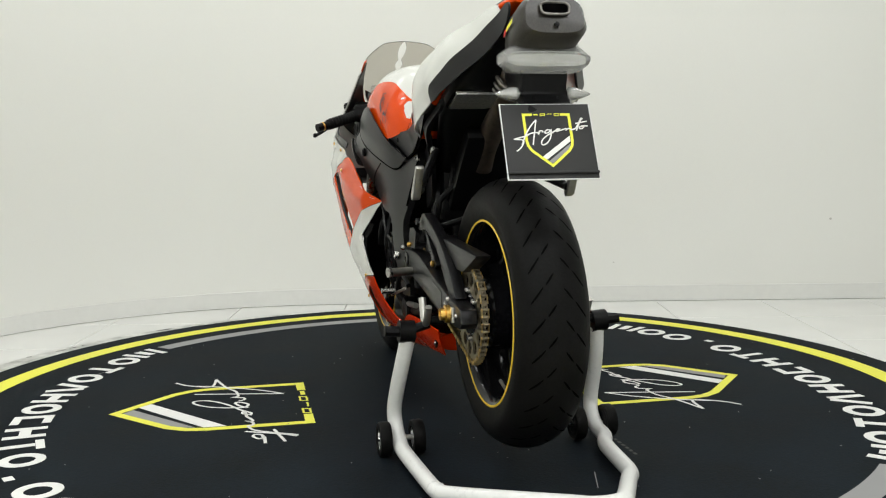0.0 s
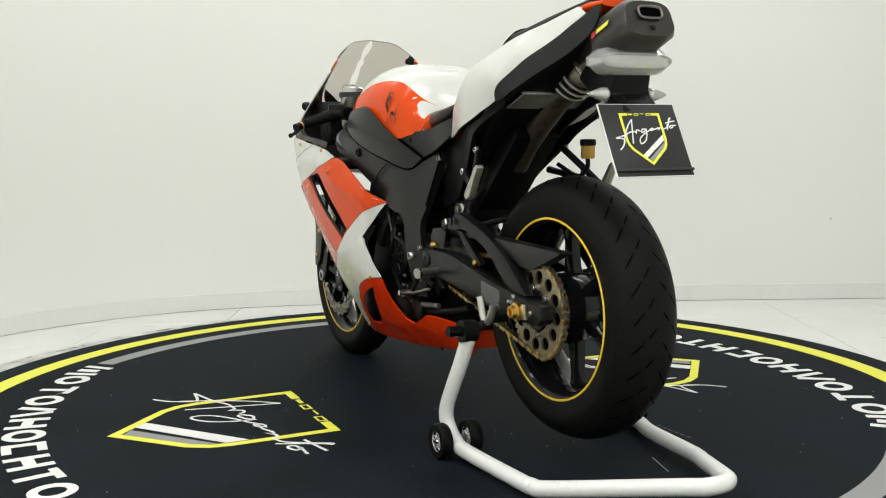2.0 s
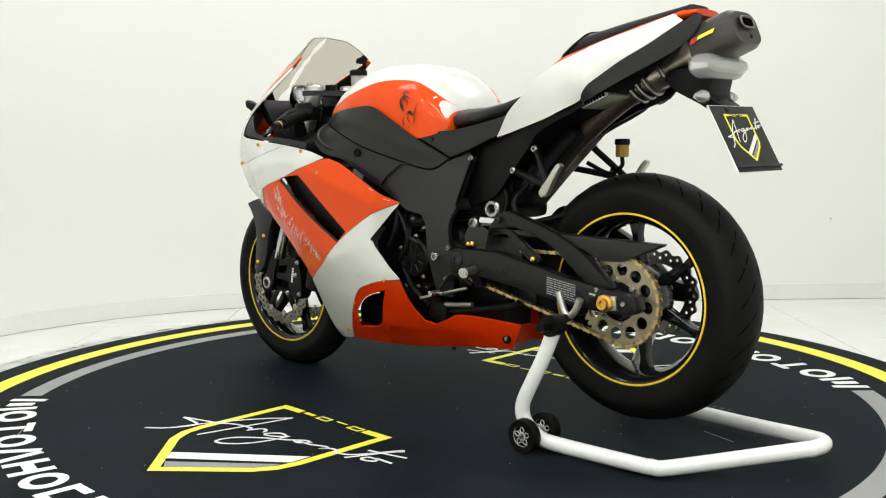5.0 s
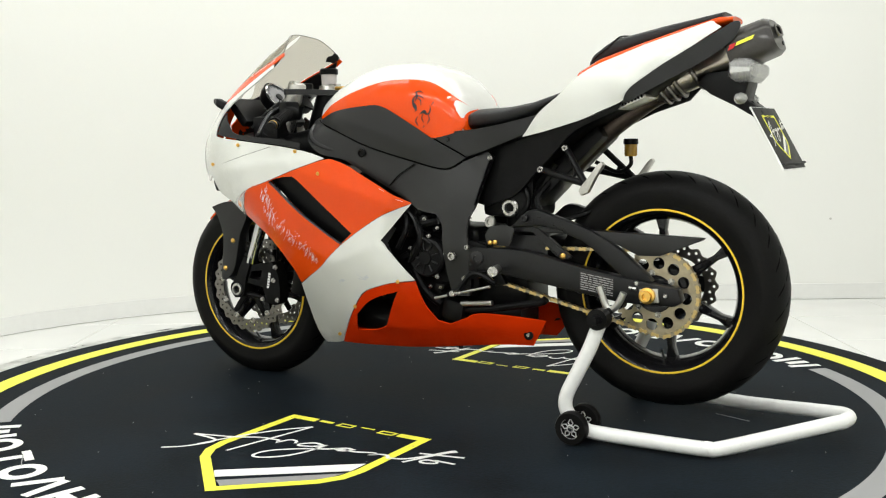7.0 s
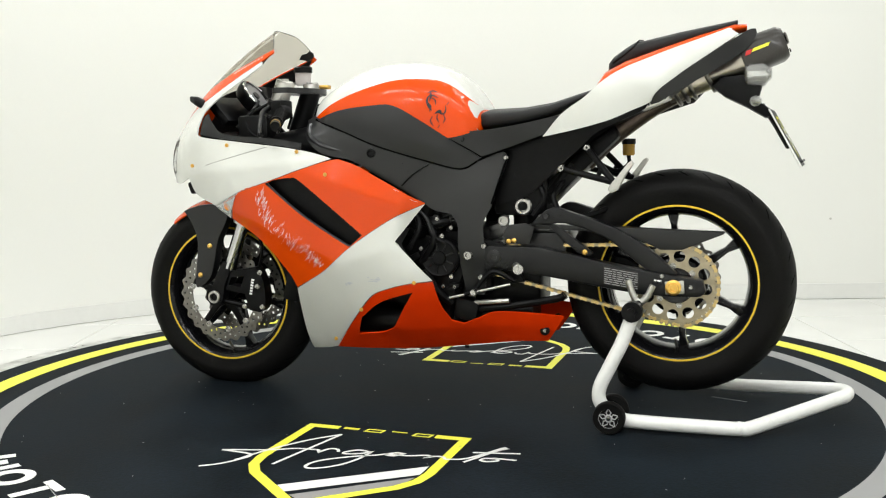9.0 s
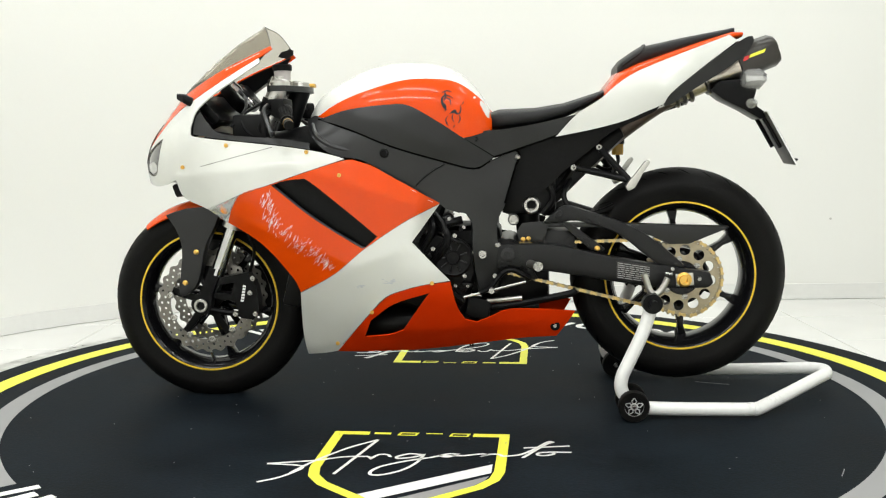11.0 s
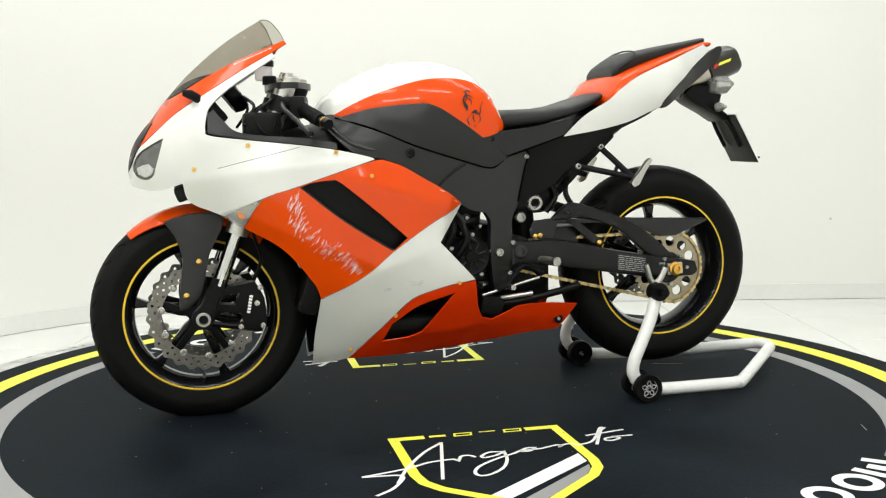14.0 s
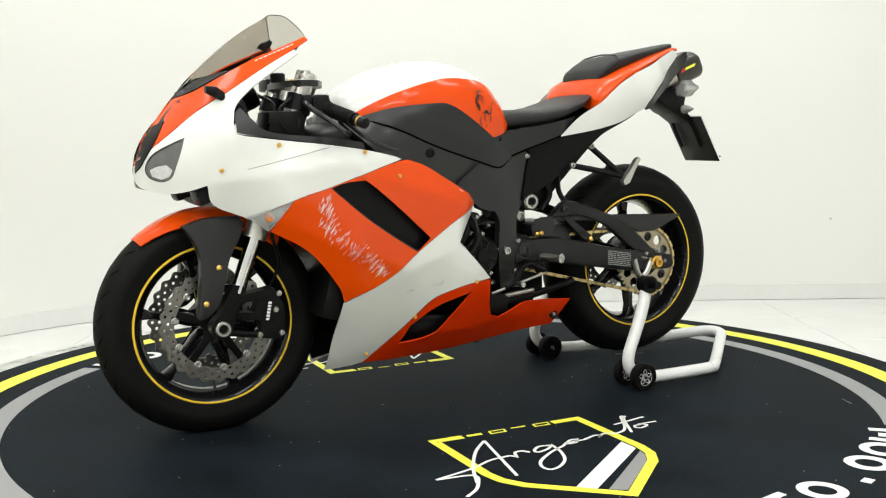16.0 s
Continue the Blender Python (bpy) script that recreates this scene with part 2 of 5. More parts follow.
def loft_bm(sections):
    """Skins a row of closed rings of equal count, ends capped."""
    bm = bmesh.new()
    rings = [[bm.verts.new(p) for p in s] for s in sections]
    k = len(rings[0])
    for A, B in zip(rings, rings[1:]):
        for i in range(k):
            bm.faces.new((A[i], A[(i + 1) % k], B[(i + 1) % k], B[i]))
    bm.faces.new(rings[0]), bm.faces.new(rings[-1])
    return bm


def oval(x, z0, z1, w, p=2.4, k=32, lean=0.0, y=0.0):
    """A rounded section across the bike at x, from z0 to z1, half width w."""
    r = []
    for i in range(k):
        a = i * math.tau / k
        c, s = math.cos(a), math.sin(a)
        cc, ss = math.copysign(abs(c) ** (2 / p), c), math.copysign(abs(s) ** (2 / p), s)
        zz = (z0 + z1) / 2 + (z1 - z0) / 2 * ss
        r.append(Vector((x + lean * (zz - z0), y + w * cc, zz)))
    return r


def bolt_bm(r, h):
    """A cap-head bolt along +y with a socket."""
    return lathe_bm([(r * 1.25, 0), (r * 1.25, h * 0.3), (r, h * 0.3), (r, h * 0.9), (r * 0.88, h), (r * 0.5, h), (r * 0.45, h * 0.55), (0, h * 0.55)], seg=14)

SMUDGE = material("paint_smudge", (0.50, 0.52, 0.55), 0.4, grain=200, vary=0.15)
DIAL = material("dial_face", (0.30, 0.30, 0.31), 0.3, 0.6, grain=40, vary=0.1)
SEAM = material("panel_gap", (0.10, 0.09, 0.08), 0.8)
SCUFF = material("wall_scuff", (0.55, 0.54, 0.50), 0.8)
FOIL = material("dimpled_foil", (0.62, 0.61, 0.59), 0.34, 1.0, grain=160, vary=0.3, bump=1.0)


# ---- room ----
FLOOR = -0.085


def room():
    # wall line seen from above: straight behind the turntable, rounded into the flank
    line = [(4.2, 2.16), (1.0, 2.17), (-0.55, 2.17)]
    for k in range(1, 13):
        a = radians(90 + 7.5 * k)
        line.append((-0.55 + 1.75 * math.cos(a), 0.42 + 1.75 * math.sin(a)))
    line += [(-2.3, -6.0), (4.2, -6.0)]

    def ribbon(pts, z0, z1, out, closed=True):
        bm = bmesh.new()
        n = len(pts)
        inner, outer = [], []
        for i, p in enumerate(pts):
            a, b = Vector(pts[i - 1]), Vector(pts[(i + 1) % n])
            d = (b - Vector(p)).normalized() + (Vector(p) - a).normalized()
            nrm = Vector((d.y, -d.x)).normalized()
            inner.append(Vector(p)), outer.append(Vector(p) + nrm * out)
        rows = [[bm.verts.new((q.x, q.y, z)) for q in side] for side, z in ((inner, z0), (inner, z1), (outer, z1), (outer, z0))]
        for A, B in zip(rows, rows[1:] + rows[:1]):
            for i in range(n):
                bm.faces.new((A[i], A[(i + 1) % n], B[(i + 1) % n], B[i]))
        return bm
    tagged(part("wall", ribbon(line, FLOOR, 3.0, 0.12), WALL, smooth=25), "white painted showroom wall with a rounded corner", "wall", kind="structure")
    for x, z, w, h in ((2.03, 0.335, 0.014, 0.012), (-0.985, 0.142, 0.012, 0.020), (-0.666, 0.33, 0.018, 0.006), (-0.945, 0.21, 0.006, 0.014), (0.9, 0.12, 0.010, 0.006)):
        m = bmesh.new()
        bmesh.ops.create_circle(m, cap_ends=True, radius=0.5, segments=9, matrix=pose(x, 2.164, z, 90) @ Matrix.Diagonal((w, h, 1, 1)))
        tagged(part("wall_scuff", m, SCUFF, smooth=0), "small grey scuff on the white wall", "scuff", kind="structure")
    tagged(part("baseboard", ribbon(line, FLOOR, FLOOR + 0.08, -0.012), SKIRT, smooth=25), "low white baseboard along the showroom wall", "baseboard", kind="structure")
    bm = bmesh.new()
    bmesh.ops.create_cube(bm, size=1, matrix=Matrix.Translation((0.95, -1.9, 3.05)) @ Matrix.Diagonal((7, 8.6, 0.1, 1)))
    tagged(part("ceiling", bm, CEIL, smooth=0), "plain white showroom ceiling", "ceiling", kind="structure")
    bm = bmesh.new()
    bmesh.ops.create_cube(bm, size=1, matrix=Matrix.Translation((0.95, -1.9, FLOOR - 0.06)) @ Matrix.Diagonal((7, 8.6, 0.1, 1)))
    floor = tagged(part("floor", bm, JOINT, smooth=0), "large glossy white floor tiles with thin joints", "floor", kind="structure")
    return floor


ROOM_FLOOR = room()


def floor_tiles(floor):
    size, gap = 0.54, 0.004
    me = finish(box_bm((size - gap, size - gap, 0.012), None, 0.0015, 1), "tile", TILE, 0)
    for i in range(-6, 9):
        for j in range(-13, 5):
            x, y = 0.31 + i * size, 0.31 + j * size
            if -2.9 < x < 4.6 and -6.2 < y < 2.6:
                share("tile", me, floor, pose(x, y, FLOOR - 0.008))


# ---- turntable and its printed mat ----
def ring_bm(r0, r1, a0, a1, z0, z1, n=96):
    bm = bmesh.new()
    full = abs(a1 - a0) >= 359.9
    cols = []
    for i in range(n if full else n + 1):
        a = radians(a0 + (a1 - a0) * i / n)
        c, s = math.cos(a), math.sin(a)
        cols.append([bm.verts.new((r * c, r * s, z)) for r, z in ((r0, z0), (r1, z0), (r1, z1), (r0, z1))])
    for i in range(len(cols) - (0 if full else 1)):
        A, B = cols[i], cols[(i + 1) % len(cols)]
        for k in range(4):
            bm.faces.new((A[k], A[(k + 1) % 4], B[(k + 1) % 4], B[k]))
    if not full:
        bm.faces.new(cols[0]), bm.faces.new(cols[-1])
    return bm


def stroke_bm(pts, w, z0, z1, n=6, closed=False, bm=None, corner=60, taper=False):
    """A flat printed stroke of width w along a line on the mat."""
    bm = bm or bmesh.new()
    L = smooth_line(pts, n, closed, corner) if n > 1 else [np.array(p, float) for p in pts]
    m = len(L)
    cols = []
    for i in range(m):
        a = L[i - 1] if closed or i else L[i]
        b = L[(i + 1) % m] if closed or i < m - 1 else L[i]
        d1 = (L[i] - a) / (np.linalg.norm(L[i] - a) + 1e-12)
        d2 = (b - L[i]) / (np.linalg.norm(b - L[i]) + 1e-12)
        d = d1 + d2
        d = d / (np.linalg.norm(d) + 1e-12)
        ref = d1 if np.linalg.norm(d1) > 0.5 else d2
        k = min(1 / max(abs(d @ ref), 0.35), 2.2)
        ww = w * k / 2
        if taper:
            ww *= 0.35 + 0.65 * math.sin(math.pi * min(max(i / (m - 1), 0.06), 0.94))
        nrm = np.array((-d[1], d[0])) * ww
        cols.append([bm.verts.new((*(L[i] + s * nrm), z)) for s, z in ((-1, z0), (1, z0), (1, z1), (-1, z1))])
    for i in range(m if closed else m - 1):
        A, B = cols[i], cols[(i + 1) % m]
        for k in range(4):
            bm.faces.new((A[k], A[(k + 1) % 4], B[(k + 1) % 4], B[k]))
    if not closed:
        bm.faces.new(cols[0]), bm.faces.new(cols[-1])
    return bm


def poly_bm(pts, z0, z1, bm=None):
    bm = bm or bmesh.new()
    A, B = [bm.verts.new((*p, z0)) for p in pts], [bm.verts.new((*p, z1)) for p in pts]
    bm.faces.new(A), bm.faces.new(B)
    for i in range(len(pts)):
        bm.faces.new((A[i], A[(i + 1) % len(pts)], B[(i + 1) % len(pts)], B[i]))
    return bm


# the emblem in its own frame: u to the reader's right, v downwards, metres
SHIELD = [(-0.137, 0.013), (-0.219, 0.013), (-0.219, 0.29), (-0.209, 0.345), (-0.178, 0.395), (0.0, 0.552), (0.178, 0.395), (0.209, 0.345), (0.219, 0.29), (0.219, 0.013), (0.137, 0.013)]
FLOURISH = [
    [(-0.327, 0.400), (-0.286, 0.367), (-0.254, 0.316), (-0.249, 0.293), (-0.266, 0.280), (-0.340, 0.274)],
    [(-0.340, 0.274), (-0.228, 0.242), (-0.167, 0.212), (-0.107, 0.204)],
    [(-0.267, 0.335), (-0.228, 0.242), (-0.167, 0.140), (-0.105, 0.070)],
    [(-0.105, 0.070), (-0.164, 0.336)],
    [(-0.107, 0.204), (-0.097, 0.220), (-0.083, 0.190), (-0.062, 0.188), (-0.051, 0.205)],
    [(0.024, 0.183), (-0.008, 0.178), (-0.035, 0.202), (-0.029, 0.214), (0.002, 0.204), (0.028, 0.183), (0.018, 0.241), (-0.008, 0.296), (-0.049, 0.332), (-0.076, 0.334), (-0.080, 0.308), (-0.060, 0.273), (-0.008, 0.232), (0.050, 0.201)],
    [(0.050, 0.201), (0.089, 0.172), (0.110, 0.173), (0.093, 0.194), (0.072, 0.193), (0.070, 0.187), (0.126, 0.184)],
    [(0.126, 0.184), (0.167, 0.168), (0.181, 0.172), (0.172, 0.184), (0.192, 0.168), (0.213, 0.169), (0.220, 0.183)],
    [(0.220, 0.183), (0.262, 0.167), (0.295, 0.124), (0.331, 0.061), (0.342, 0.062), (0.321, 0.089), (0.270, 0.190)],
    [(0.270, 0.114), (0.385, 0.090)],
    [(0.341, 0.144), (0.313, 0.148), (0.305, 0.164), (0.321, 0.170), (0.345, 0.157), (0.337, 0.141), (0.388, 0.141)],
]


def emblem(parent, place, scale, z0, dz, pen):
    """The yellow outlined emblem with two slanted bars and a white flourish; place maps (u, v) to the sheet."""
    def mp(pts):
        return [place(u * scale, v * scale) for u, v in pts]
    layers = []
    layers.append(("emblem_outline", MATYEL, stroke_bm(mp(SHIELD), 0.026 * scale, z0, z0 + dz, 1)))
    layers.append(("emblem_bar", MATWHITE, poly_bm(mp([(0.200, 0.240), (0.200, 0.300), (-0.050, 0.490), (-0.084, 0.458)]), z0, z0 + dz)))
    layers.append(("emblem_bar", MATGREY, poly_bm(mp([(0.196, 0.322), (0.188, 0.352), (0.162, 0.392), (0.004, 0.528), (-0.030, 0.505)]), z0, z0 + dz)))
    for k, u in enumerate((-0.102, -0.034, 0.034, 0.102)):
        # small header marks: plain rings and bars
        if k % 2:
            layers.append(("emblem_mark", MATYEL, stroke_bm(mp([(u - 0.020, 0.004), (u + 0.024, 0.004), (u + 0.020, 0.024), (u - 0.024, 0.024)]), 0.006 * scale, z0, z0 + dz, 1, True)))
        else:
            layers.append(("emblem_mark", MATYEL, stroke_bm(mp([(u - 0.022, 0.006 if k else 0.012), (u + 0.022, 0.006 if k else 0.012)]), (0.006 if k else 0.014) * scale, z0, z0 + dz, 1)))
    bm = bmesh.new()
    for i, s in enumerate(FLOURISH):
        stroke_bm(mp(s), pen * scale, z0 + dz * (1.2 + 0.15 * i), z0 + dz * (1.8 + 0.15 * i), 7, False, bm, 100)
    layers.append(("emblem_flourish", MATWHITE, bm))
    return [part(nm, b, m, parent, smooth=0) for nm, m, b in layers]


def turntable():
    t = thing("turntable", "round showroom turntable with a black printed vinyl mat", "turntable")
    bm = lathe_bm([(0, -0.0215), (1.555, -0.0215), (1.56, -0.019), (1.555, -0.0115), (0, -0.0115)], axis="z", seg=160)
    part("platform", bm, RIM_EDGE, t, "light grey turning platform under the mat")
    bm = lathe_bm([(0, -0.010), (1.547, -0.010), (1.55, -0.006), (1.547, -0.002), (0, -0.002)], axis="z", seg=160)
    mat = part("mat", bm, MAT, t, "black vinyl mat with yellow and white print")
    part("yellow_ring", ring_bm(1.385, 1.455, 0, 360, -0.0018, -0.0008, 160), MATYEL, mat, smooth=0)
    for a in (-44, 136):
        part("grey_arc", ring_bm(1.235, 1.30, a, a + 88, -0.0018, -0.0008, 60), MATGREY, mat, smooth=0)
    # the print along the rim as plain marks of its size: combs, rings, caps, wedges and frames
    pattern = "motoabgebto.gom"
    for base in (0, 180):
        for k, ch in enumerate(pattern):
            turn = 48.5 + k * 5.92
            mid, head = base + turn, 1.178 + 0.070 * ((turn - 91) / 41) ** 2
            bm = bmesh.new()

            def P(u, v):
                # u runs along the rim in degrees from the middle of the mark, v from its foot (0, outside) to its head (1)
                a = radians(mid + u)
                r = head + 0.054 - v * 0.108
                return (r * math.cos(a), r * math.sin(a))

            def bar(u0, v0, u1, v1, w=0.024):
                stroke_bm([P(u0, v0), P(u1, v1)], w, -0.0018, -0.0008, 1, False, bm)
            if ch in "og":
                pts = [P(1.95 * math.cos(q), 0.5 + 0.40 * math.sin(q)) for q in np.linspace(0, math.tau, 28, endpoint=False)]
                stroke_bm(pts, 0.024, -0.0018, -0.0008, 1, True, bm)
            elif ch == "m":
                bar(-2.4, 0, -2.0, 1), bar(2.4, 0, 2.0, 1), bar(0, 0.1, 0, 0.8, 0.03)
            elif ch == "t":
                bar(0, 0, 0, 0.8), bar(-2.0, 0.9, 2.0, 0.9, 0.022)
            elif ch == ".":
                bar(0, 0, 0, 0.22, 0.030)
            elif ch == "a":
                bar(-2.1, 0, -0.4, 1), bar(2.1, 0, 0.4, 1)
            elif ch == "e":
                bar(-1.6, 0, -1.6, 1), bar(-1.0, 0.11, 1.6, 0.11), bar(-1.0, 0.89, 1.6, 0.89)
            else:
                bar(-1.8, 0, -1.8, 1), bar(1.8, 0, 1.8, 1), bar(-1.2, 0.5, 1.2, 0.5, 0.03)
            part("rim_mark", bm, MATWHITE, mat, smooth=0)
    for s in (1, -1):
        emblem(mat, lambda u, v: (s * (0.0135 - u), s * (0.406 + v)), 1.0, -0.0018, 0.0006, 0.0085)
    # lint and scuffs lying on the mat
    rnd = random.Random(4)
    bm = bmesh.new()
    for _ in range(110):
        a, r = rnd.uniform(0, math.tau), 1.5 * math.sqrt(rnd.random())
        d = rnd.uniform(0, math.tau)
        ln = rnd.uniform(0.0015, 0.004)
        x, y = r * math.cos(a), r * math.sin(a)
        stroke_bm([(x, y), (x + ln * math.cos(d), y + ln * math.sin(d))], 0.002, -0.0016, -0.0006, 1, False, bm)
    tagged(part("lint", bm, MATGREY, mat, smooth=0), kind="stuff")
    for x, y, dx, dy in ((-0.88, -0.16, 0.10, -0.03), (0.60, 1.02, -0.08, 0.06), (-1.0, 0.62, 0.02, 0.05)):
        part("scratch", stroke_bm([(x, y), (x + dx, y + dy)], 0.0022, -0.0016, -0.0008, 1), MATGREY, mat, smooth=0)
    return t


TABLE = turntable()
bm = lathe_bm([(0, FLOOR - 0.001), (1.65, FLOOR - 0.001), (1.66, FLOOR + 0.01), (1.657, -0.036), (1.645, -0.024), (0, -0.0225)], axis="z", seg=160)
bmesh.ops.translate(bm, verts=bm.verts, vec=(-0.045, 0.03, 0))
SURROUND = tagged(part("turntable_surround", bm, RIM_EDGE), "scuffed light grey fixed base ring of the turntable", "surround", kind="structure")
rnd = random.Random(21)
bm = bmesh.new()
for _ in range(150):
    a, r = rnd.uniform(0, 360), rnd.uniform(1.565, 1.64)
    span, w = rnd.uniform(.3, 2.2), rnd.uniform(.003, .011)
    pts = [(-.045 + (r + rnd.uniform(-.004, .004)) * math.cos(radians(a + span * k / 3)), .03 + (r + rnd.uniform(-.004, .004)) * math.sin(radians(a + span * k / 3))) for k in range(4)]
    stroke_bm(pts, w, -.0238, -.0228, 1, False, bm, taper=True)
tagged(part("edge_scuff", bm, EDGE_DIRT, SURROUND, smooth=0), kind="stuff")


# ---- motorcycle (x forward, y to its left, z up) ----
BIKE = thing("motorcycle", "sport motorcycle in white, orange and black on a paddock stand", "motorcycle")
BODY_SMOOTH = field([(.577, .758, .236), (.714, .698, .199), (.682, .789, .225), (.786, .775, .153), (.54, .622, .25), (.596, .541, .19), (.258, .674, .252),
              (-.011, .587, .222), (.059, .482, .232), (.01, .371, .228), (.185, .282, .19), (.395, .14, .065), (.392, .25, .135), (.385, .34, .185), (-.39, .268, .11),
              (-.335, .226, .10), (.711, .894, .14), (.464, 1.033, .146), (.1, .18, .11), (-.1, .19, .10), (.516, 1.104, 0), (.62, 1.037, 0),
              (.714, .955, 0), (.765, .9, 0), (.82, .83, 0), (.865, .77, 0), (.885, .70, 0), (.88, .65, 0), (.3, .74, .235), (.64, .60, .20)])


def BODY(q):
    """The smooth flank with its pressed character lines."""
    q = np.asarray(q, float).reshape(-1, 2)
    y = BODY_SMOOTH(q)
    for (x0, z0), (x1, z1), high, wide in (((.36, .690), (.02, .578), .009, .030), ((.60, .575), (.25, .43), .008, .028), ((.74, .668), (.27, .722), .010, .036), ((.33, .37), (.04, .49), .006, .035), ((.20, .215), (-.36, .245), .008, .025)):
        a, d = np.array((x0, z0)), np.array((x1 - x0, z1 - z0))
        t = np.clip((q - a) @ d / (d @ d), 0, 1)
        dist = np.linalg.norm(q - a - t[:, None] * d, axis=1)
        y = y + np.where(y > .1, high * np.exp(-dist / wide) * np.minimum(1, (y - .1) / .05), 0)
    # the rear end folds inwards past an edge that rises from the notch
    a, d = np.array((.074, .465)), np.array((-.040, .145))
    d = d / np.linalg.norm(d)
    past = np.maximum((q - a) @ np.array((-d[1], d[0])), 0)
    return y - np.where(y > .1, .85 * np.minimum(past, .07) * np.clip((q[:, 1] - .468) / .018, 0, 1) * np.clip((.70 - q[:, 1]) / .08, 0, 1), 0)


MID = field([(.14, .732, .206), (-.225, .714, .122), (-.13, .444, .16), (.36, .82, .135), (-.1, .60, .172), (.28, .73, .212), (-.16, .36, .14), (.05, .63, .19), (.34, .79, .19), (.134, .865, .190), (.072, .862, .191), (-.006, .819, .184), (.244, .853, .176),
             (-.16, .72, .135), (.33, .835, .14), (-.084, .767, .166), (0, .70, .185)], False)
TAIL = field([(-.335, .772, .140), (-.362, .801, .150), (-.438, .863, .180), (-.49, .905, .190), (-.54, .94, .184), (-.62, .972, .162), (-.74, 1.019, .113), (-.82, 1.05, .075), (-.434, .791, .175), (-.606, .85, .174), (-.648, .894, .194), (-.71, .957, .162),
              (-.805, 1.02, .100), (-.685, .88, .152), (-.715, .897, .138), (-.78, .935, .102), (-.843, .982, .074), (-.885, 1.04, .072), (-.52, .87, .197)], False, 1.5e-3)


def fairing():
    nose = [(.885, .70), (.884, .672), (.872, .652), (.83, .641), (.79, .645), (.744, .661), (.727, .612), (.664, .583), (.644, .574),
            (.541, .622), (.447, .652), (.352, .684), (.245, .718), (.273, .727), (.335, .741), (.428, .755), (.583, .772), (.672, .784), (.683, .80),
            (.680, .827), (.668, .86), (.62, .905), (.555, .95), (.495, .99), (.500, 1.002), (.571, .961), (.617, .932), (.677, .893), (.732, .858), (.77, .829), (.82, .783), (.864, .742), (.882, .72)]
    lamp = [(.788, .778), (.823, .759), (.853, .737), (.868, .706), (.861, .681), (.838, .671), (.818, .681), (.808, .711)]
    pair("upper_fairing", BIKE, PEARL, nose, BODY, "pearl white upper fairing", holes=[smooth_line(lamp, 3, True, 95)])
    pair("headlight", BIKE, DARKLENS, lamp, BODY, "clear glass headlight", off=-0.004, thick=0.006, step=0.01, corner=95)
    bowl = [(.846, .708), (.860, .700), (.856, .684), (.838, .676), (.822, .684), (.816, .700), (.828, .712)]
    pair("headlight_bowl", BIKE, REFLECT, bowl, BODY, off=-0.0028, thick=0.002, step=0.01)
    for s in (1, -1):
        ring = smooth_line(lamp, 4, True, 95)
        part("headlight_rim", tube_bm([(p[0], s * (float(BODY([p])[0]) - .001), p[1]) for p in ring], .0016, 6, 1, closed=True), SEAM, BIKE)
    strip = [(.803, .868), (.753, .891), (.677, .936), (.605, .975), (.531, 1.008), (.468, 1.036), (.462, 1.028), (.500, 1.004), (.571, .963), (.617, .934), (.677, .895), (.732, .860), (.77, .831),
             (.82, .785), (.864, .744), (.882, .722), (.885, .71), (.865, .77), (.845, .80)]
    pair("nose_panel", BIKE, ORANGE, strip, BODY, "orange nose panel below the windscreen")
    intake = [(.851, .80), (.818, .821), (.832, .795), (.873, .718), (.886, .69), (.884, .712), (.868, .768)]
    pair("nose_intake", BIKE, BLACK, intake, BODY, off=0.004, step=0.008)
    screen = [(.516, 1.104), (.62, 1.037), (.714, .955), (.765, .90), (.803, .870), (.753, .893), (.677, .938), (.605, .977), (.531, 1.010), (.468, 1.038), (.478, 1.062), (.497, 1.093)]
    for o in pair("windscreen", BIKE, SMOKE, screen, BODY, "smoke-tinted transparent windscreen", thick=0.003, step=0.016):
        o.visible_shadow = False
    for s in (1, -1):
        edge = [(.516, 0, 1.104), (.5145, s * .03, 1.1015), (.497, s * .076, 1.092), (.478, s * .118, 1.062), (.468, s * .143, 1.038)]
        part("screen_edge", tube_bm(edge, 0.0011, 6, 5), SATIN, BIKE)
    # carbon strip at the foot of the screen
    pair("screen_foot", BIKE, SATIN, [(.803, .871), (.753, .894), (.70, .925), (.66, .948), (.70, .938), (.735, .922), (.77, .895)], BODY, off=-0.006, thick=0.002, step=0.012)
    side = [(.245, .714), (.205, .710), (.165, .695), (.119, .669), (.05, .63), (-.012, .590), (.032, .570), (.09, .540), (.193, .471), (.28, .399), (.39, .339),
            (.402, .371), (.418, .395), (.462, .451), (.513, .497), (.592, .541), (.541, .620), (.447, .650), (.352, .682)]
    vent = [(.449, .647), (.414, .659), (.368, .664), (.341, .657), (.245, .579), (.158, .503), (.196, .470), (.216, .478), (.339, .558)]
    pair("side_fairing", BIKE, ORANGE, side, BODY, "glossy orange side fairing with a long vent", holes=[vent])
    pair("vent_duct", BIKE, BLACK, [(.46, .655), (.41, .67), (.34, .667), (.14, .505), (.19, .46), (.34, .55)], BODY, off=-0.03, thick=0.006, step=0.02)
    for s in (1, -1):
        part("vent_lip", tube_bm([(.449, s * .251, .647), (.339, s * .249, .558), (.216, s * .238, .478), (.196, s * .236, .47)], 0.005, 8, 5), SATIN, BIKE)
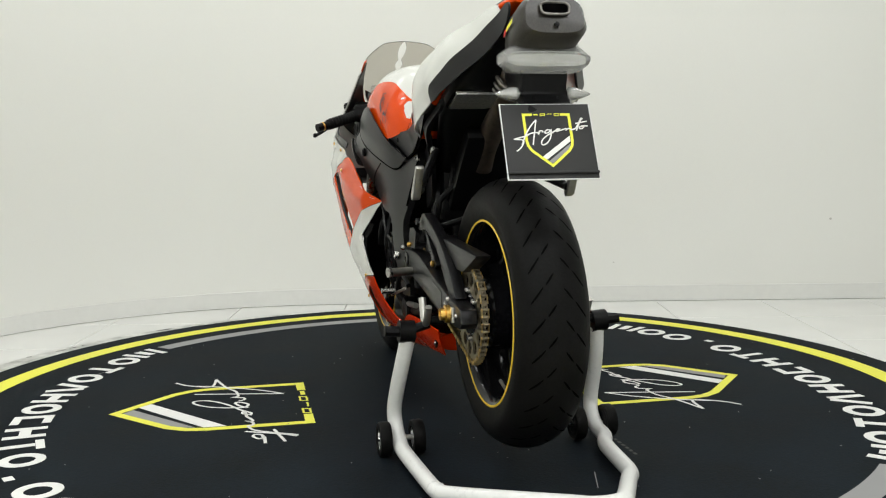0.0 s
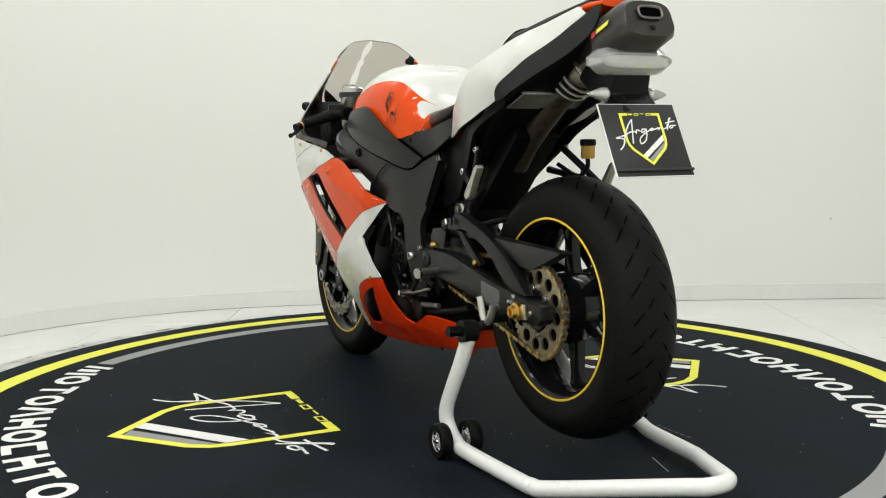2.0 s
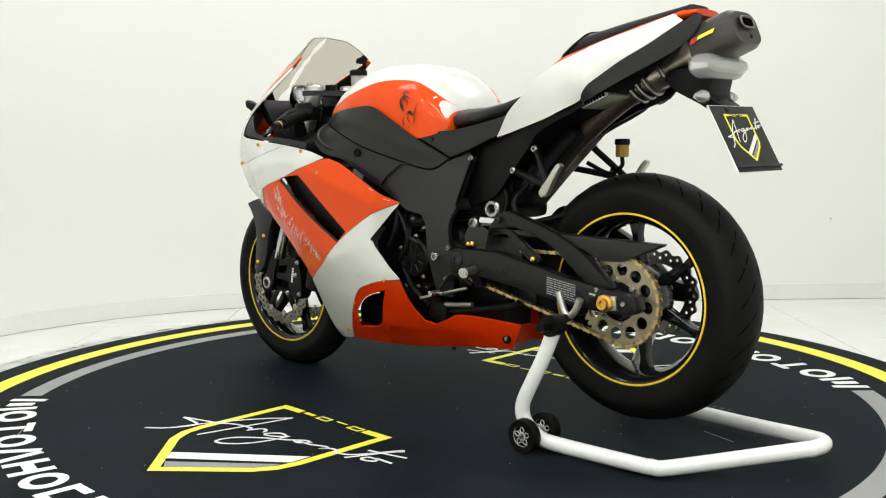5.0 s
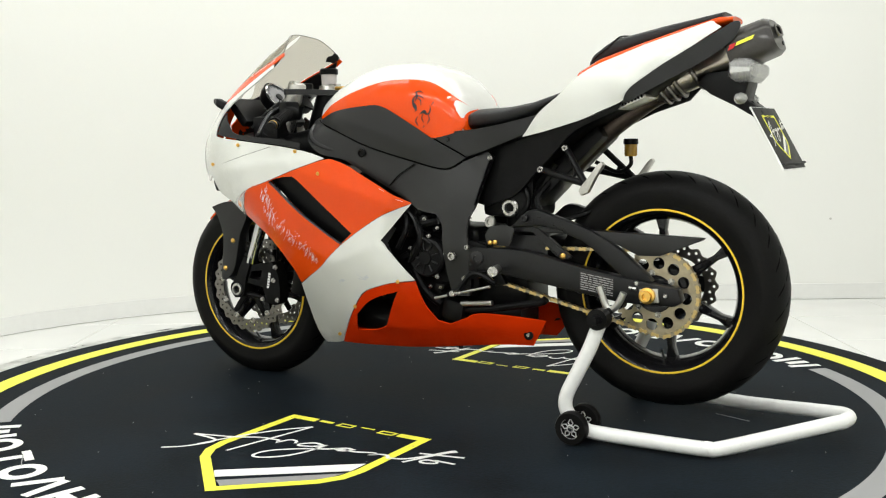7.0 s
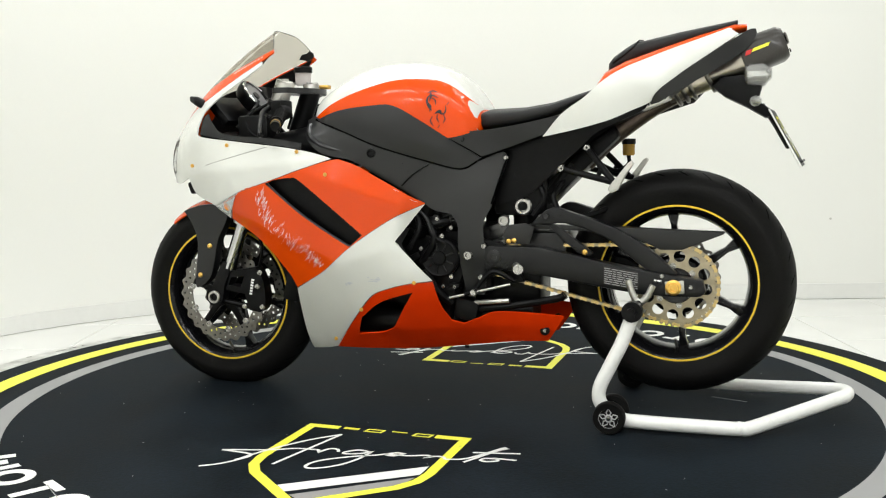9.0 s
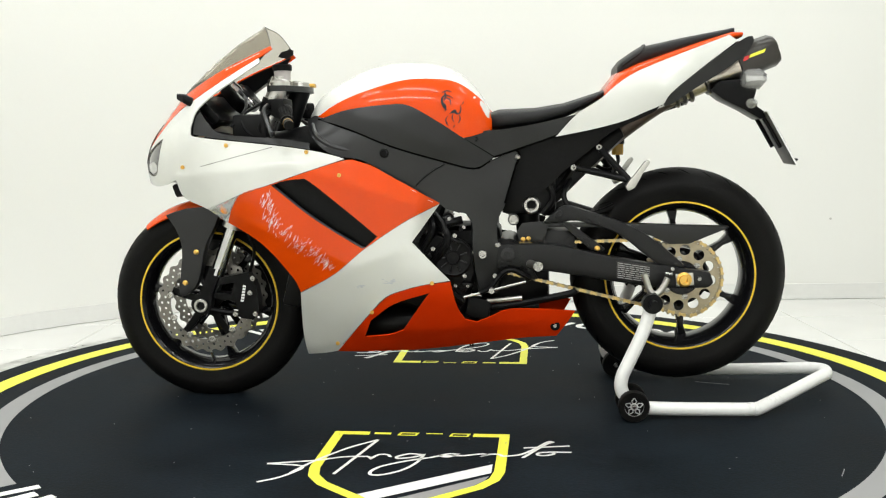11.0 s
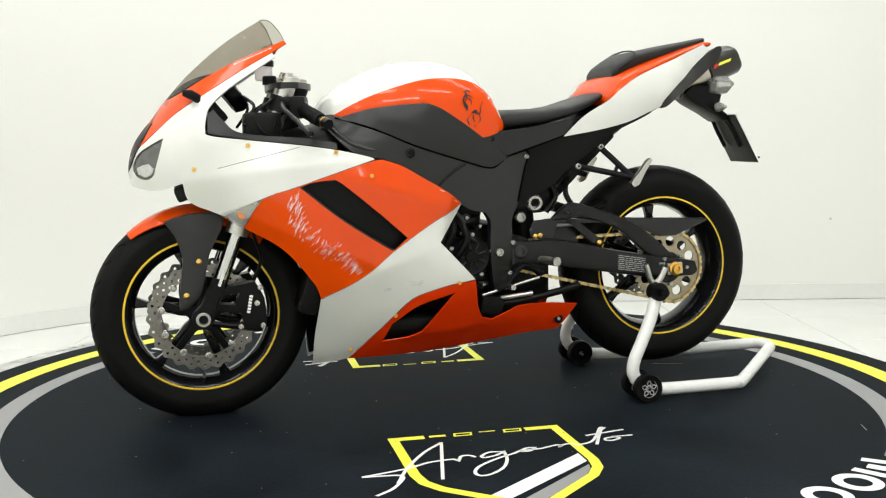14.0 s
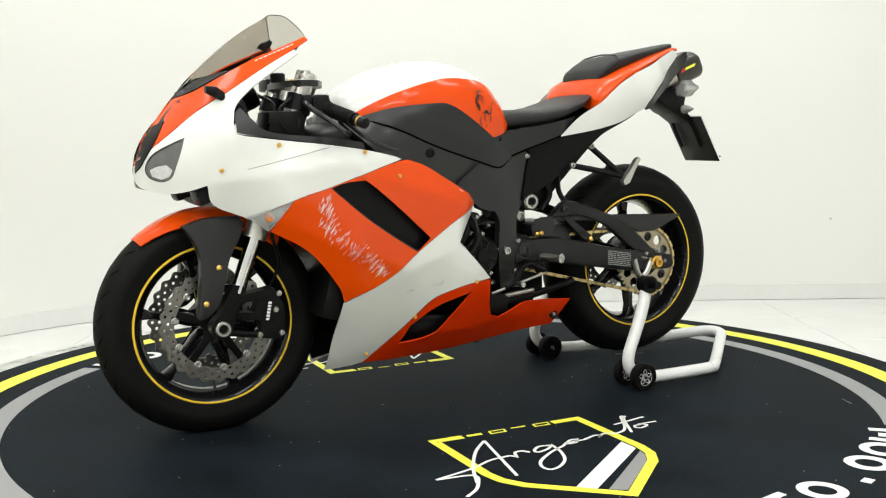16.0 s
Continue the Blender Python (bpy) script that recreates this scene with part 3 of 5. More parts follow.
    for s in (1, -1):
        part("duct_rib", tube_bm([(.40, s * .190, .640), (.33, s * .196, .585), (.26, s * .197, .530), (.20, s * .192, .485)], .016, 10, 4), SATIN, BIKE, "black inner duct behind the vent")
        part("duct_bolt", lathe_bm([(0, s * .210), (.008, s * .210), (.008, s * .215), (.005, s * .217), (.003, s * .214), (0, s * .214)], (.217, 0, .503), seg=14), STEEL, BIKE)
    mid = [(-.010, .588), (.064, .486), (-.040, .377), (.03, .367), (.093, .350), (.141, .330), (.187, .285), (.287, .168), (.315, .146), (.402, .130), (.402, .22), (.391, .337), (.282, .397), (.194, .469), (.09, .538), (.032, .568)]
    pair("mid_fairing", BIKE, PEARL, mid, BODY, "scuffed pearl white lower side fairing", corner=30)
    pair("fairing_lining", BIKE, BLACK, [(.03, .52), (.050, .480), (-.02, .38), (.09, .345), (.19, .275), (.29, .162), (.398, .140), (.398, .22), (.387, .330), (.28, .392), (.19, .462), (.09, .525)], BODY, off=-.0075, thick=.002, step=.02)
    belly = [(-.041, .373), (-.056, .301), (-.078, .256), (-.112, .246), (-.161, .267), (-.201, .283), (-.289, .282), (-.392, .272), (-.36, .222), (-.340, .194), (-.241, .189), (-.096, .170), (.066, .151),
             (.131, .149), (.305, .147), (.285, .170), (.185, .283), (.139, .328), (.093, .348), (.03, .365)]
    hole = [(.215, .200), (.192, .255), (.12, .308), (.018, .342), (.04, .312), (.10, .224), (.14, .208)]
    pair("belly_pan", BIKE, RED, belly, BODY, "red-orange belly pan with a slanted vent", holes=[hole], corner=24)
    part("belly_floor", loft_bm([oval(x, z, z + .05, w, 3) for x, z, w in ((.29, .160, .08), (.1, .160, .09), (-.1, .179, .085), (-.30, .196, .084))]), RED, BIKE)
    part("belly_core", loft_bm([oval(x, z, z + .10, w, 3) for x, z, w in ((.26, .185, .10), (.1, .185, .13), (-.05, .19, .11), (-.12, .195, .09), (-.29, .21, .06))]), BLACK, BIKE)
    for s in (1, -1):
        y = float(BODY([(-.335, .228)])[0])
        bolt = part("belly_bolt", lathe_bm([(0, s * y), (.014, s * y), (.014, s * (y + .004)), (.010, s * (y + .005)), (0, s * (y + .003))], (-.335, 0, .228), seg=16), BLACK, BIKE)
        part("bolt_head", lathe_bm([(0, s * (y + .004)), (.006, s * (y + .004)), (.005, s * (y + .007)), (0, s * (y + .007))], (-.335, 0, .228), seg=12), STEEL, bolt)
        gap = [(x, z) for x, z in np.linspace((.655, .700), (.445, .752), 14)]
        part("panel_gap", tube_bm([(x, s * (float(BODY([(x, z)])[0]) + .0003), z) for x, z in gap], .0006, 6, 1), SEAM, BIKE)
        for line in ([(.541, .621), (.447, .651), (.352, .683), (.247, .716)], [(-.010, .589), (.032, .569), (.09, .539), (.194, .470), (.282, .398), (.388, .338)], [(-.038, .375), (.03, .366), (.093, .349), (.140, .329), (.186, .284), (.286, .172)]):
            L = smooth_line(line, 8, False)
            part("panel_gap", tube_bm([(x, s * (float(BODY([(x, z)])[0]) - .0002), z) for x, z in L], .0007, 6, 1), SEAM, BIKE)
    dark = panel_bm([(.512, 1.028), (.50, 1.042), (.485, 1.046), (.474, 1.053), (.464, 1.047), (.468, 1.034), (.478, 1.028), (.488, 1.022), (.50, 1.026)], BODY, -1, off=-.006, thick=.001, step=.01)
    part("screen_sticker", dark, INK, BIKE, "dark sticker on the windscreen")
    # black inner edge of the cockpit
    trim = [(.676, .790), (.674, .835), (.66, .852), (.635, .822), (.59, .790), (.43, .775), (.345, .762), (.345, .745), (.428, .758), (.583, .775)]
    pair("cockpit_trim", BIKE, SATIN, trim, BODY, "satin black cockpit trim", off=-0.008, thick=0.004)
    liner = [(.79, .862), (.753, .884), (.677, .930), (.605, .969), (.531, 1.002), (.474, 1.028), (.500, .994), (.555, .955), (.62, .91), (.664, .868), (.70, .83), (.80, .78), (.85, .75), (.86, .77)]
    pair("inner_liner", BIKE, SATIN, liner, BODY, off=-0.007, thick=0.002)
    # added black mass that keeps the cockpit dark and blocks the view through it
    part("cockpit_fill", loft_bm([oval(x, a, b, w, 3, 28) for x, a, b, w in ((.27, .69, .80, .15), (.36, .69, .82, .165), (.46, .68, .80, .16), (.60, .68, .785, .15), (.68, .70, .80, .12))]), BLACK, BIKE, smooth=50)
    # front turn signals
    for s in (1, -1):
        sig = [(.652, .579), (.545, .620), (.596, .541)]
        ind = part("front_indicator", panel_bm(sig, BODY, s, off=0.003, thick=0.003, step=0.012, n=4), LENS, BIKE, "clear triangular turn signal")
        part("reflector", panel_bm([(.638, .576), (.558, .607), (.597, .551)], BODY, s, off=-0.003, thick=0.004, step=0.012, n=4), REFLECT, ind)
        y = float(BODY([(.596, .577)])[0])
        part("bulb", lathe_bm([(0, s * (y - .012)), (.014, s * (y - .012)), (.014, s * (y - .003)), (.007, s * (y + .001)), (0, s * (y + .002))], (.594, 0, .580), seg=16), AMBER, ind)
        y = float(BODY([(.738, .64)])[0])
        part("nose_duct", box_bm((.08, .07, .04), pose(.725, s * .12, .640, 0, 20, 0), .01), BLACK, BIKE)
        # folded stub of the mirror
        part("mirror_stub", loft_bm([oval(.690, .862, .892, .014, 3, 16, y=s * .160), oval(.712, .876, .904, .018, 3, 16, y=s * .168), oval(.735, .888, .906, .012, 3, 16, y=s * .160)]), BLACK, BIKE)
    # brass fairing screws
    me = finish(bolt_bm(.0047, .004), "screw", GOLD)
    for x, z in ((.577, .758), (.714, .698), (.258, .674), (.01, .371), (.185, .282), (.30, .176), (.35, .738)):
        y = float(BODY([(x, z)])[0]) + .003
        for s in (1, -1):
            share("fairing_screw", me, BIKE, pose(x, s * y, z, 0, 0, 0 if s > 0 else 180))
    # white torn flame-like decal on the orange flank and panel writing as bars
    rnd = random.Random(8)
    bm = bmesh.new()
    path = smooth_line([(.463, .625), (.462, .585), (.452, .545), (.41, .505), (.36, .470), (.315, .437), (.295, .415)], 64, False)
    for i, (x, z) in enumerate(path):
        if rnd.random() < .40:
            continue
        q = i / len(path)
        wide = .034 * math.sin(math.pi * min(.12 + q * .8, 1)) + .008
        x0, z0 = x + rnd.uniform(-1, 1) * wide * .6, z + rnd.uniform(-.5, .5) * wide
        ang = radians(rnd.gauss(78 - 95 * 0.12 - 25 * q, 9))
        ln = rnd.uniform(.005, .026) * (1 if rnd.random() < .8 else 1.5)
        w = rnd.uniform(.0004, .0017) * (1 if q < .55 else .75)
        dx, dz = -math.cos(ang) * ln / 2, math.sin(ang) * ln / 2
        nx, nz = math.sin(ang) * w / 2, math.cos(ang) * w / 2
        quad = [(x0 - dx, z0 - dz), (x0 + nx, z0 + nz), (x0 + dx, z0 + dz), (x0 - nx, z0 - nz)]
        yy = BODY(quad) + .0012
        bm.faces.new([bm.verts.new((a, y, b)) for (a, b), y in zip(quad, yy)])
    far = bm.copy()
    bmesh.ops.scale(far, vec=(1, -1, 1), verts=far.verts)
    for sheet in (bm, far):
        tagged(part("torn_decal", sheet, STICKER, BIKE, "ragged white streak decal", smooth=0), kind="stuff")
    # rubbed grey-blue smudges on the white flank
    for cx, cz, wide, count in ((0.129, 0.377, .020, 12), (0.214, 0.360, .010, 6)):
        bm = bmesh.new()
        for _ in range(count):
            x0, z0 = cx + rnd.uniform(-1, 1) * wide, cz + rnd.uniform(-.35, .35) * wide
            ln, hi = rnd.uniform(.004, .011), rnd.uniform(.0006, .0016)
            quad = [(x0 - ln, z0 - hi), (x0 + ln * .2, z0 - hi * 1.6), (x0 + ln, z0 + hi), (x0 - ln * .2, z0 + hi * 1.4)]
            bm.faces.new([bm.verts.new((a, y, b)) for (a, b), y in zip(quad, BODY(quad) + .0008)])
        tagged(part("smudge", bm, SMUDGE, BIKE, smooth=0), kind="stuff")
    for s in (1, -1):
        stick = [(.066, .632), (.052, .6255), (.006, .5955), (.020, .602)]
        part("warning_sticker", panel_bm(stick, BODY, s, off=.0008, thick=.0008, step=.02, n=1), STICKER, BIKE)
        for k in range(9):
            x = .60 - k * .0115
            z = .972 + k * .0051
            part("screen_mark", panel_bm([(x, z + .0004), (x - .0075, z + .0037), (x - .008, z + .0020), (x - .0005, z - .0014)], BODY, s, off=.0008, thick=.0006, step=.02, n=1), STICKER, BIKE, smooth=0)


def tank():
    prof = smooth_line([(.375, .850), (.345, .892), (.296, .927), (.211, .968), (.128, .989), (.028, .988), (-.056, .963), (-.105, .921), (-.140, .87), (-.156, .835)], 4, False)
    wid = [(.375, .07), (.34, .135), (.28, .170), (.2, .190), (.1, .194), (0, .186), (-.08, .172), (-.13, .150), (-.156, .125)]

    def w_at(x):
        return float(np.interp(-x, [-a for a, _ in wid], [b for _, b in wid]))
    xs = [p[0] for p in prof]
    zt = [p[1] for p in prof]

    def skin(q):
        out = []
        for x, z in np.asarray(q).reshape(-1, 2):
            top = float(np.interp(-x, [-a for a in xs], zt))
            base = .80
            k = min(max((z - base) / max(top - base, .01), 0), .995)
            out.append(w_at(x) * (1 - k ** 3.0) ** (1 / 3.0))
        return np.array(out)
    sections = []
    for x, z in prof:
        ring = []
        w = w_at(x)
        for i in range(41):
            a = math.pi * i / 40
            c, s = math.cos(a), math.sin(a)
            ring.append(Vector((x, w * math.copysign(abs(c) ** (2 / 3.0), c), .80 + (z - .80) * abs(s) ** (2 / 3.0))))
        ring.append(Vector((x, -w * .8, .77)))
        ring.append(Vector((x, w * .8, .77)))
        sections.append(ring)
    cut = next(i for i, p in enumerate(prof) if p[0] < -.1485)
    part("fuel_tank", loft_bm(sections[:cut + 1]), PEARL, BIKE, "pearl white fuel tank top", smooth=50)
    part("tank_back", loft_bm(sections[cut:]), ORANGE, BIKE, "orange rear end of the tank", smooth=50)
    orange = [(.346, .832), (.276, .872), (.197, .903), (.087, .933), (-.007, .936), (-.064, .924), (-.116, .888), (-.152, .848), (-.1555, .82), (-.148, .79), (-.069, .772), (-.006, .803), (.072, .842), (.135, .845), (.245, .836)]
    pair("tank_panel", BIKE, ORANGE, orange, skin, "orange tank flank with a black brush drawing", off=.003, thick=.003)
    low = [(.331, .828), (.244, .853), (.134, .865), (.072, .862), (-.006, .819), (-.084, .767), (-.163, .716), (-.107, .688), (-.021, .709), (.12, .752), (.277, .811)]
    pair("tank_cover", BIKE, SATIN, low, RAISED, "satin black tank side cover")
    # brush drawing on the flank: a few bent black strokes
    for s in (1, -1):
        for line, w in (([(-.028, .893), (-.02, .878), (-.024, .86), (-.034, .848)], .007), ([(-.02, .897), (-.034, .902), (-.046, .898)], .004), ([(-.022, .886), (-.036, .889), (-.05, .882)], .004), ([(-.024, .87), (-.03, .858), (-.028, .845)], .006),
                        ([(-.04, .838), (-.052, .842), (-.066, .838), (-.072, .85), (-.07, .862)], .005), ([(-.05, .838), (-.048, .826), (-.054, .815)], .004), ([(-.066, .836), (-.07, .824), (-.064, .812)], .004), ([(-.036, .832), (-.03, .82), (-.036, .812)], .004),
                        ([(-.026, .902), (-.03, .888), (-.026, .874)], .006), ([(-.03, .884), (-.042, .876), (-.044, .862)], .004), ([(-.044, .842), (-.056, .846), (-.06, .836)], .008), ([(-.074, .862), (-.08, .872)], .003), ([(-.03, .815), (-.038, .806)], .003), ([(-.056, .808), (-.05, .80)], .003)):
            bm = bmesh.new()
            L = smooth_line(line, 5, False, 100)
            prev = None
            for i, p in enumerate(L):
                d = L[min(i + 1, len(L) - 1)] - L[max(i - 1, 0)]
                d = d / (np.linalg.norm(d) + 1e-9)
                ww = .85 * w * (.25 + .75 * math.sin(math.pi * (i + .3) / (len(L) - .4))) / 2
                two = [p + np.array((-d[1], d[0])) * ww, p - np.array((-d[1], d[0])) * ww]
                ys = skin(two) + .0068
                cur = [bm.verts.new((q[0], s * y, q[1])) for q, y in zip(two, ys)]
                if prev:
                    bm.faces.new((*prev, cur[1], cur[0]))
                prev = cur
            part("brush_stroke", bm, INK, BIKE, smooth=0)
    part("filler_cap", lathe_bm([(0, .99), (.04, .99), (.044, .995), (.04, 1.0), (0, 1.001)], (.12, 0, -.012), "z", 32), ALU, BIKE)


def RAISED(q):
    """The tank side cover: level with the frame along its lower edge, proud of the tank above."""
    q = np.asarray(q, float).reshape(-1, 2)
    foot = np.interp(q[:, 0], [-.107, -.021, .12, .277, .34], [.688, .709, .752, .811, .83])
    return MID(q) + .003 + .011 * np.clip((q[:, 1] - foot) / .05, 0, 1)


COVER = field([(-.084, .767, .166), (-.16, .718, .137), (-.225, .737, .130), (-.335, .775, .140), (-.39, .83, .140), (-.2, .792, .142), (-.135, .788, .150), (-.28, .80, .146)], False)


def chassis():
    frame = [(.372, .829), (.35, .785), (.29, .732), (.201, .712), (.122, .667), (.052, .627), (-.011, .588), (-.035, .572), (-.085, .560), (-.101, .53), (-.101, .478), (-.106, .414), (-.115, .357), (-.12, .33), (-.169, .33), (-.177, .413), (-.17, .526), (-.194, .586), (-.213, .652),
             (-.236, .72), (-.223, .736), (-.147, .703), (-.107, .684), (-.021, .705), (.121, .749), (.215, .789), (.278, .811), (.34, .839)]
    pair("frame_spar", BIKE, FRAME, frame, MID, "black painted frame spar", thick=.02, step=.018)
    for s in (1, -1):
        part("frame_joint", tube_bm([(-.025, s * .189, .700), (.02, s * .196, .672), (.055, s * .194, .640)], .0022, 6, 4), BLACK, BIKE)
        plug = lathe_bm([(0, s * .205), (.013, s * .205), (.013, s * .211), (.009, s * .213), (.008, s * .210), (0, s * .210)], (.14, 0, .732), seg=20)
        part("frame_plug", plug, BLACK, BIKE)
        # seat rail and the dark inner cover under the tail
        rail = [(-.21, .735), (-.335, .772), (-.519, .815), (-.62, .858), (-.60, .835), (-.49, .785), (-.442, .744), (-.36, .675), (-.296, .617), (-.198, .580), (-.19, .60), (-.21, .66), (-.232, .71)]
        part("seat_rail", panel_bm(rail, TAIL, s, off=-.022, thick=.012, step=.02), BLACK, BIKE, "black seat rail cover")
        part("side_cover", panel_bm([(-.078, .767), (-.162, .718), (-.222, .738), (-.335, .776), (-.391, .832), (-.279, .808), (-.19, .794), (-.135, .790), (-.10, .785)], COVER, s, thick=.008, step=.018), SATIN, BIKE, "satin black side cover below the seat")
        for line, surf in (([(.334, .829), (.278, .8115), (.215, .7895), (.121, .7505), (-.021, .707), (-.107, .686), (-.150, .706)], MID), ([(-.160, .716), (-.224, .7365), (-.335, .7745)], COVER), ([(-.076, .769), (-.12, .743), (-.160, .718)], MID), ([(-.222, .737), (-.234, .722), (-.2225, .690), (-.2105, .65), (-.192, .587)], MID)):
            part("panel_gap", tube_bm([(x, s * (float(surf([(x, z)])[0]) + .0015), z) for x, z in line], .0028, 6, 4), GROOVE, BIKE)
        part("cover_screw", lathe_bm([(0, s * .150), (.007, s * .150), (.007, s * .156), (.004, s * .157), (.003, s * .154), (0, s * .154)], (-.112, 0, .768), seg=14), BLACK, BIKE)
        lip = [(.352, .812), (.335, .786), (.305, .762), (.262, .745), (.215, .738)]
        part("frame_lip", tube_bm([(x, s * (float(MID([(x, z)])[0]) - d), z) for (x, z), d in zip(lip, (.0045, .0045, .005, .0065, .0095))], .0085, 10, 5), FRAME, BIKE)
        for x, z, r in ((-.228, .716, .005),):
            part("frame_bolt", lathe_bm([(0, s * .118), (r * 1.5, s * .118), (r * 1.5, s * .124), (r, s * .126), (r * .9, s * .13), (r * .5, s * .13), (r * .45, s * .126), (0, s * .126)], (x, 0, z), seg=16), STEEL, BIKE)
        # pivot bolts
        for x, y, z, r, m in ((-.129, .160, .444, .012, STEEL), (-.172, .150, .470, .007, STEEL), (-.163, .150, .382, .007, STEEL), (-.268, .075, .577, .024, STEEL), (-.216, .095, .537, .015, STEEL)):
            part("pivot_bolt", lathe_bm([(0, s * y), (r * 1.1, s * y), (r * 1.1, s * (y + .008)), (r * .9, s * (y + .012)), (r * .6, s * (y + .012)), (r * .5, s * (y + .004)), (0, s * (y + .004))], (x, 0, z), seg=20), m, BIKE)
    # engine mass
    part("engine_block", box_bm((.34, .26, .24), pose(.06, 0, .40, 0, -20, 0), .03, 3), BLACK, BIKE, "black engine behind the fairing")
    part("gearbox", box_bm((.16, .22, .20), pose(-.10, 0, .42), .03, 3), BLACK, BIKE)
    part("cylinder_head", box_bm((.24, .30, .14), pose(.10, 0, .58, 0, -20, 0), .03, 3), BLACK, BIKE)
    part("airbox", box_bm((.40, .22, .12), pose(.12, 0, .76), .04, 3), BLACK, BIKE)
    part("radiator", box_bm((.05, .34, .30), pose(.39, 0, .44, 0, -14, 0), .01), BLACK, BIKE, "dark radiator behind the front wheel")
    part("shock", tube_bm([(-.25, 0, .62), (-.27, 0, .36)], .035, 16, 1), BLACK, BIKE)
    bm = lathe_bm([(0, .152), (.056, .152), (.056, .164), (.05, .170), (.046, .168), (.02, .168), (.018, .174), (0, .174)], (-.045, 0, .435), seg=40)
    cover = part("engine_cover", bm, BLACK, BIKE, "round black engine cover with bolts")
    bm = bmesh.new()
    for k in range(9):
        a = k * math.tau / 9
        stroke = [(-.045 + .022 * math.cos(a), .171, .435 + .022 * math.sin(a)), (-.045 + .043 * math.cos(a), .171, .435 + .043 * math.sin(a))]
        tube_bm(stroke, .0022, 6, 1, bm)
    part("cover_rib", bm, SATIN, cover)
    me = finish(bolt_bm(.005, .007), "cover_bolt", STEEL)
    for k in range(5):
        a = k * math.tau / 5 + .4
        share("cover_bolt", me, cover, pose(-.045 + .062 * math.cos(a), .158, .435 + .062 * math.sin(a)))
    for pts, r in (([(.0, .15, .55), (-.03, .17, .50), (-.02, .17, .46), (.01, .16, .42)], .011), ([(.03, .15, .57), (.01, .18, .52), (.04, .18, .46)], .009), ([(-.07, .14, .54), (-.02, .15, .53), (.03, .14, .54)], .012),
                   ([(-.07, .13, .30), (-.03, .15, .34), (.0, .16, .40)], .012), ([(-.38, .06, .65), (-.36, .10, .60), (-.40, .11, .55), (-.47, .09, .56), (-.52, .05, .58)], .008), ([(-.30, .08, .66), (-.33, .09, .60), (-.30, .09, .55)], .009),
                   ([(-.20, .05, .66), (-.26, .07, .60), (-.34, .06, .62), (-.40, .06, .70)], .012)):
        part("hose", tube_bm(pts, r, 8, 6), BLACK, BIKE)
    rnd = random.Random(11)
    for k in range(30):
        x, z = rnd.uniform(-.10, .07), rnd.uniform(.34, .58)
        if abs(x + .045) < .06 and abs(z - .435) < .06 or x > .07 - abs(z - .486) * .6:
            continue
        sx, sz = rnd.uniform(.012, .035), rnd.uniform(.010, .03)
        if k % 3:
            part("engine_boss", box_bm((sx, .03, sz), pose(x, .135 + rnd.uniform(0, .012), z, 0, rnd.uniform(-40, 40), 0), .004), BLACK, BIKE)
        else:
            r = rnd.uniform(.006, .014)
            part("engine_boss", lathe_bm([(0, .13), (r, .13), (r, .152), (r * .8, .156), (r * .5, .156), (r * .45, .150), (0, .150)], (x, 0, z), seg=16), SATIN if k % 2 else BLACK, BIKE)
    for k in range(7):
        part("cylinder_fin", box_bm((.11, .26, .004), pose(.02, 0, .50 + k * .011, 0, -20, 0), .001, 1), SATIN, BIKE)
    part("clutch_cable", tube_bm([(.05, .17, .60), (-.01, .178, .55), (-.03, .175, .50), (-.075, .16, .47)], .0045, 8, 6), SATIN, BIKE)
    me = finish(bolt_bm(.0045, .007), "engine_bolt", STEEL)
    for x, y, z in ((-.02, .150, .50), (-.075, .150, .52), (-.05, .150, .352), (-.085, .150, .352), (.0, .150, .35), (-.035, .155, .545)):
        share("engine_bolt", me, BIKE, pose(x, y, z))


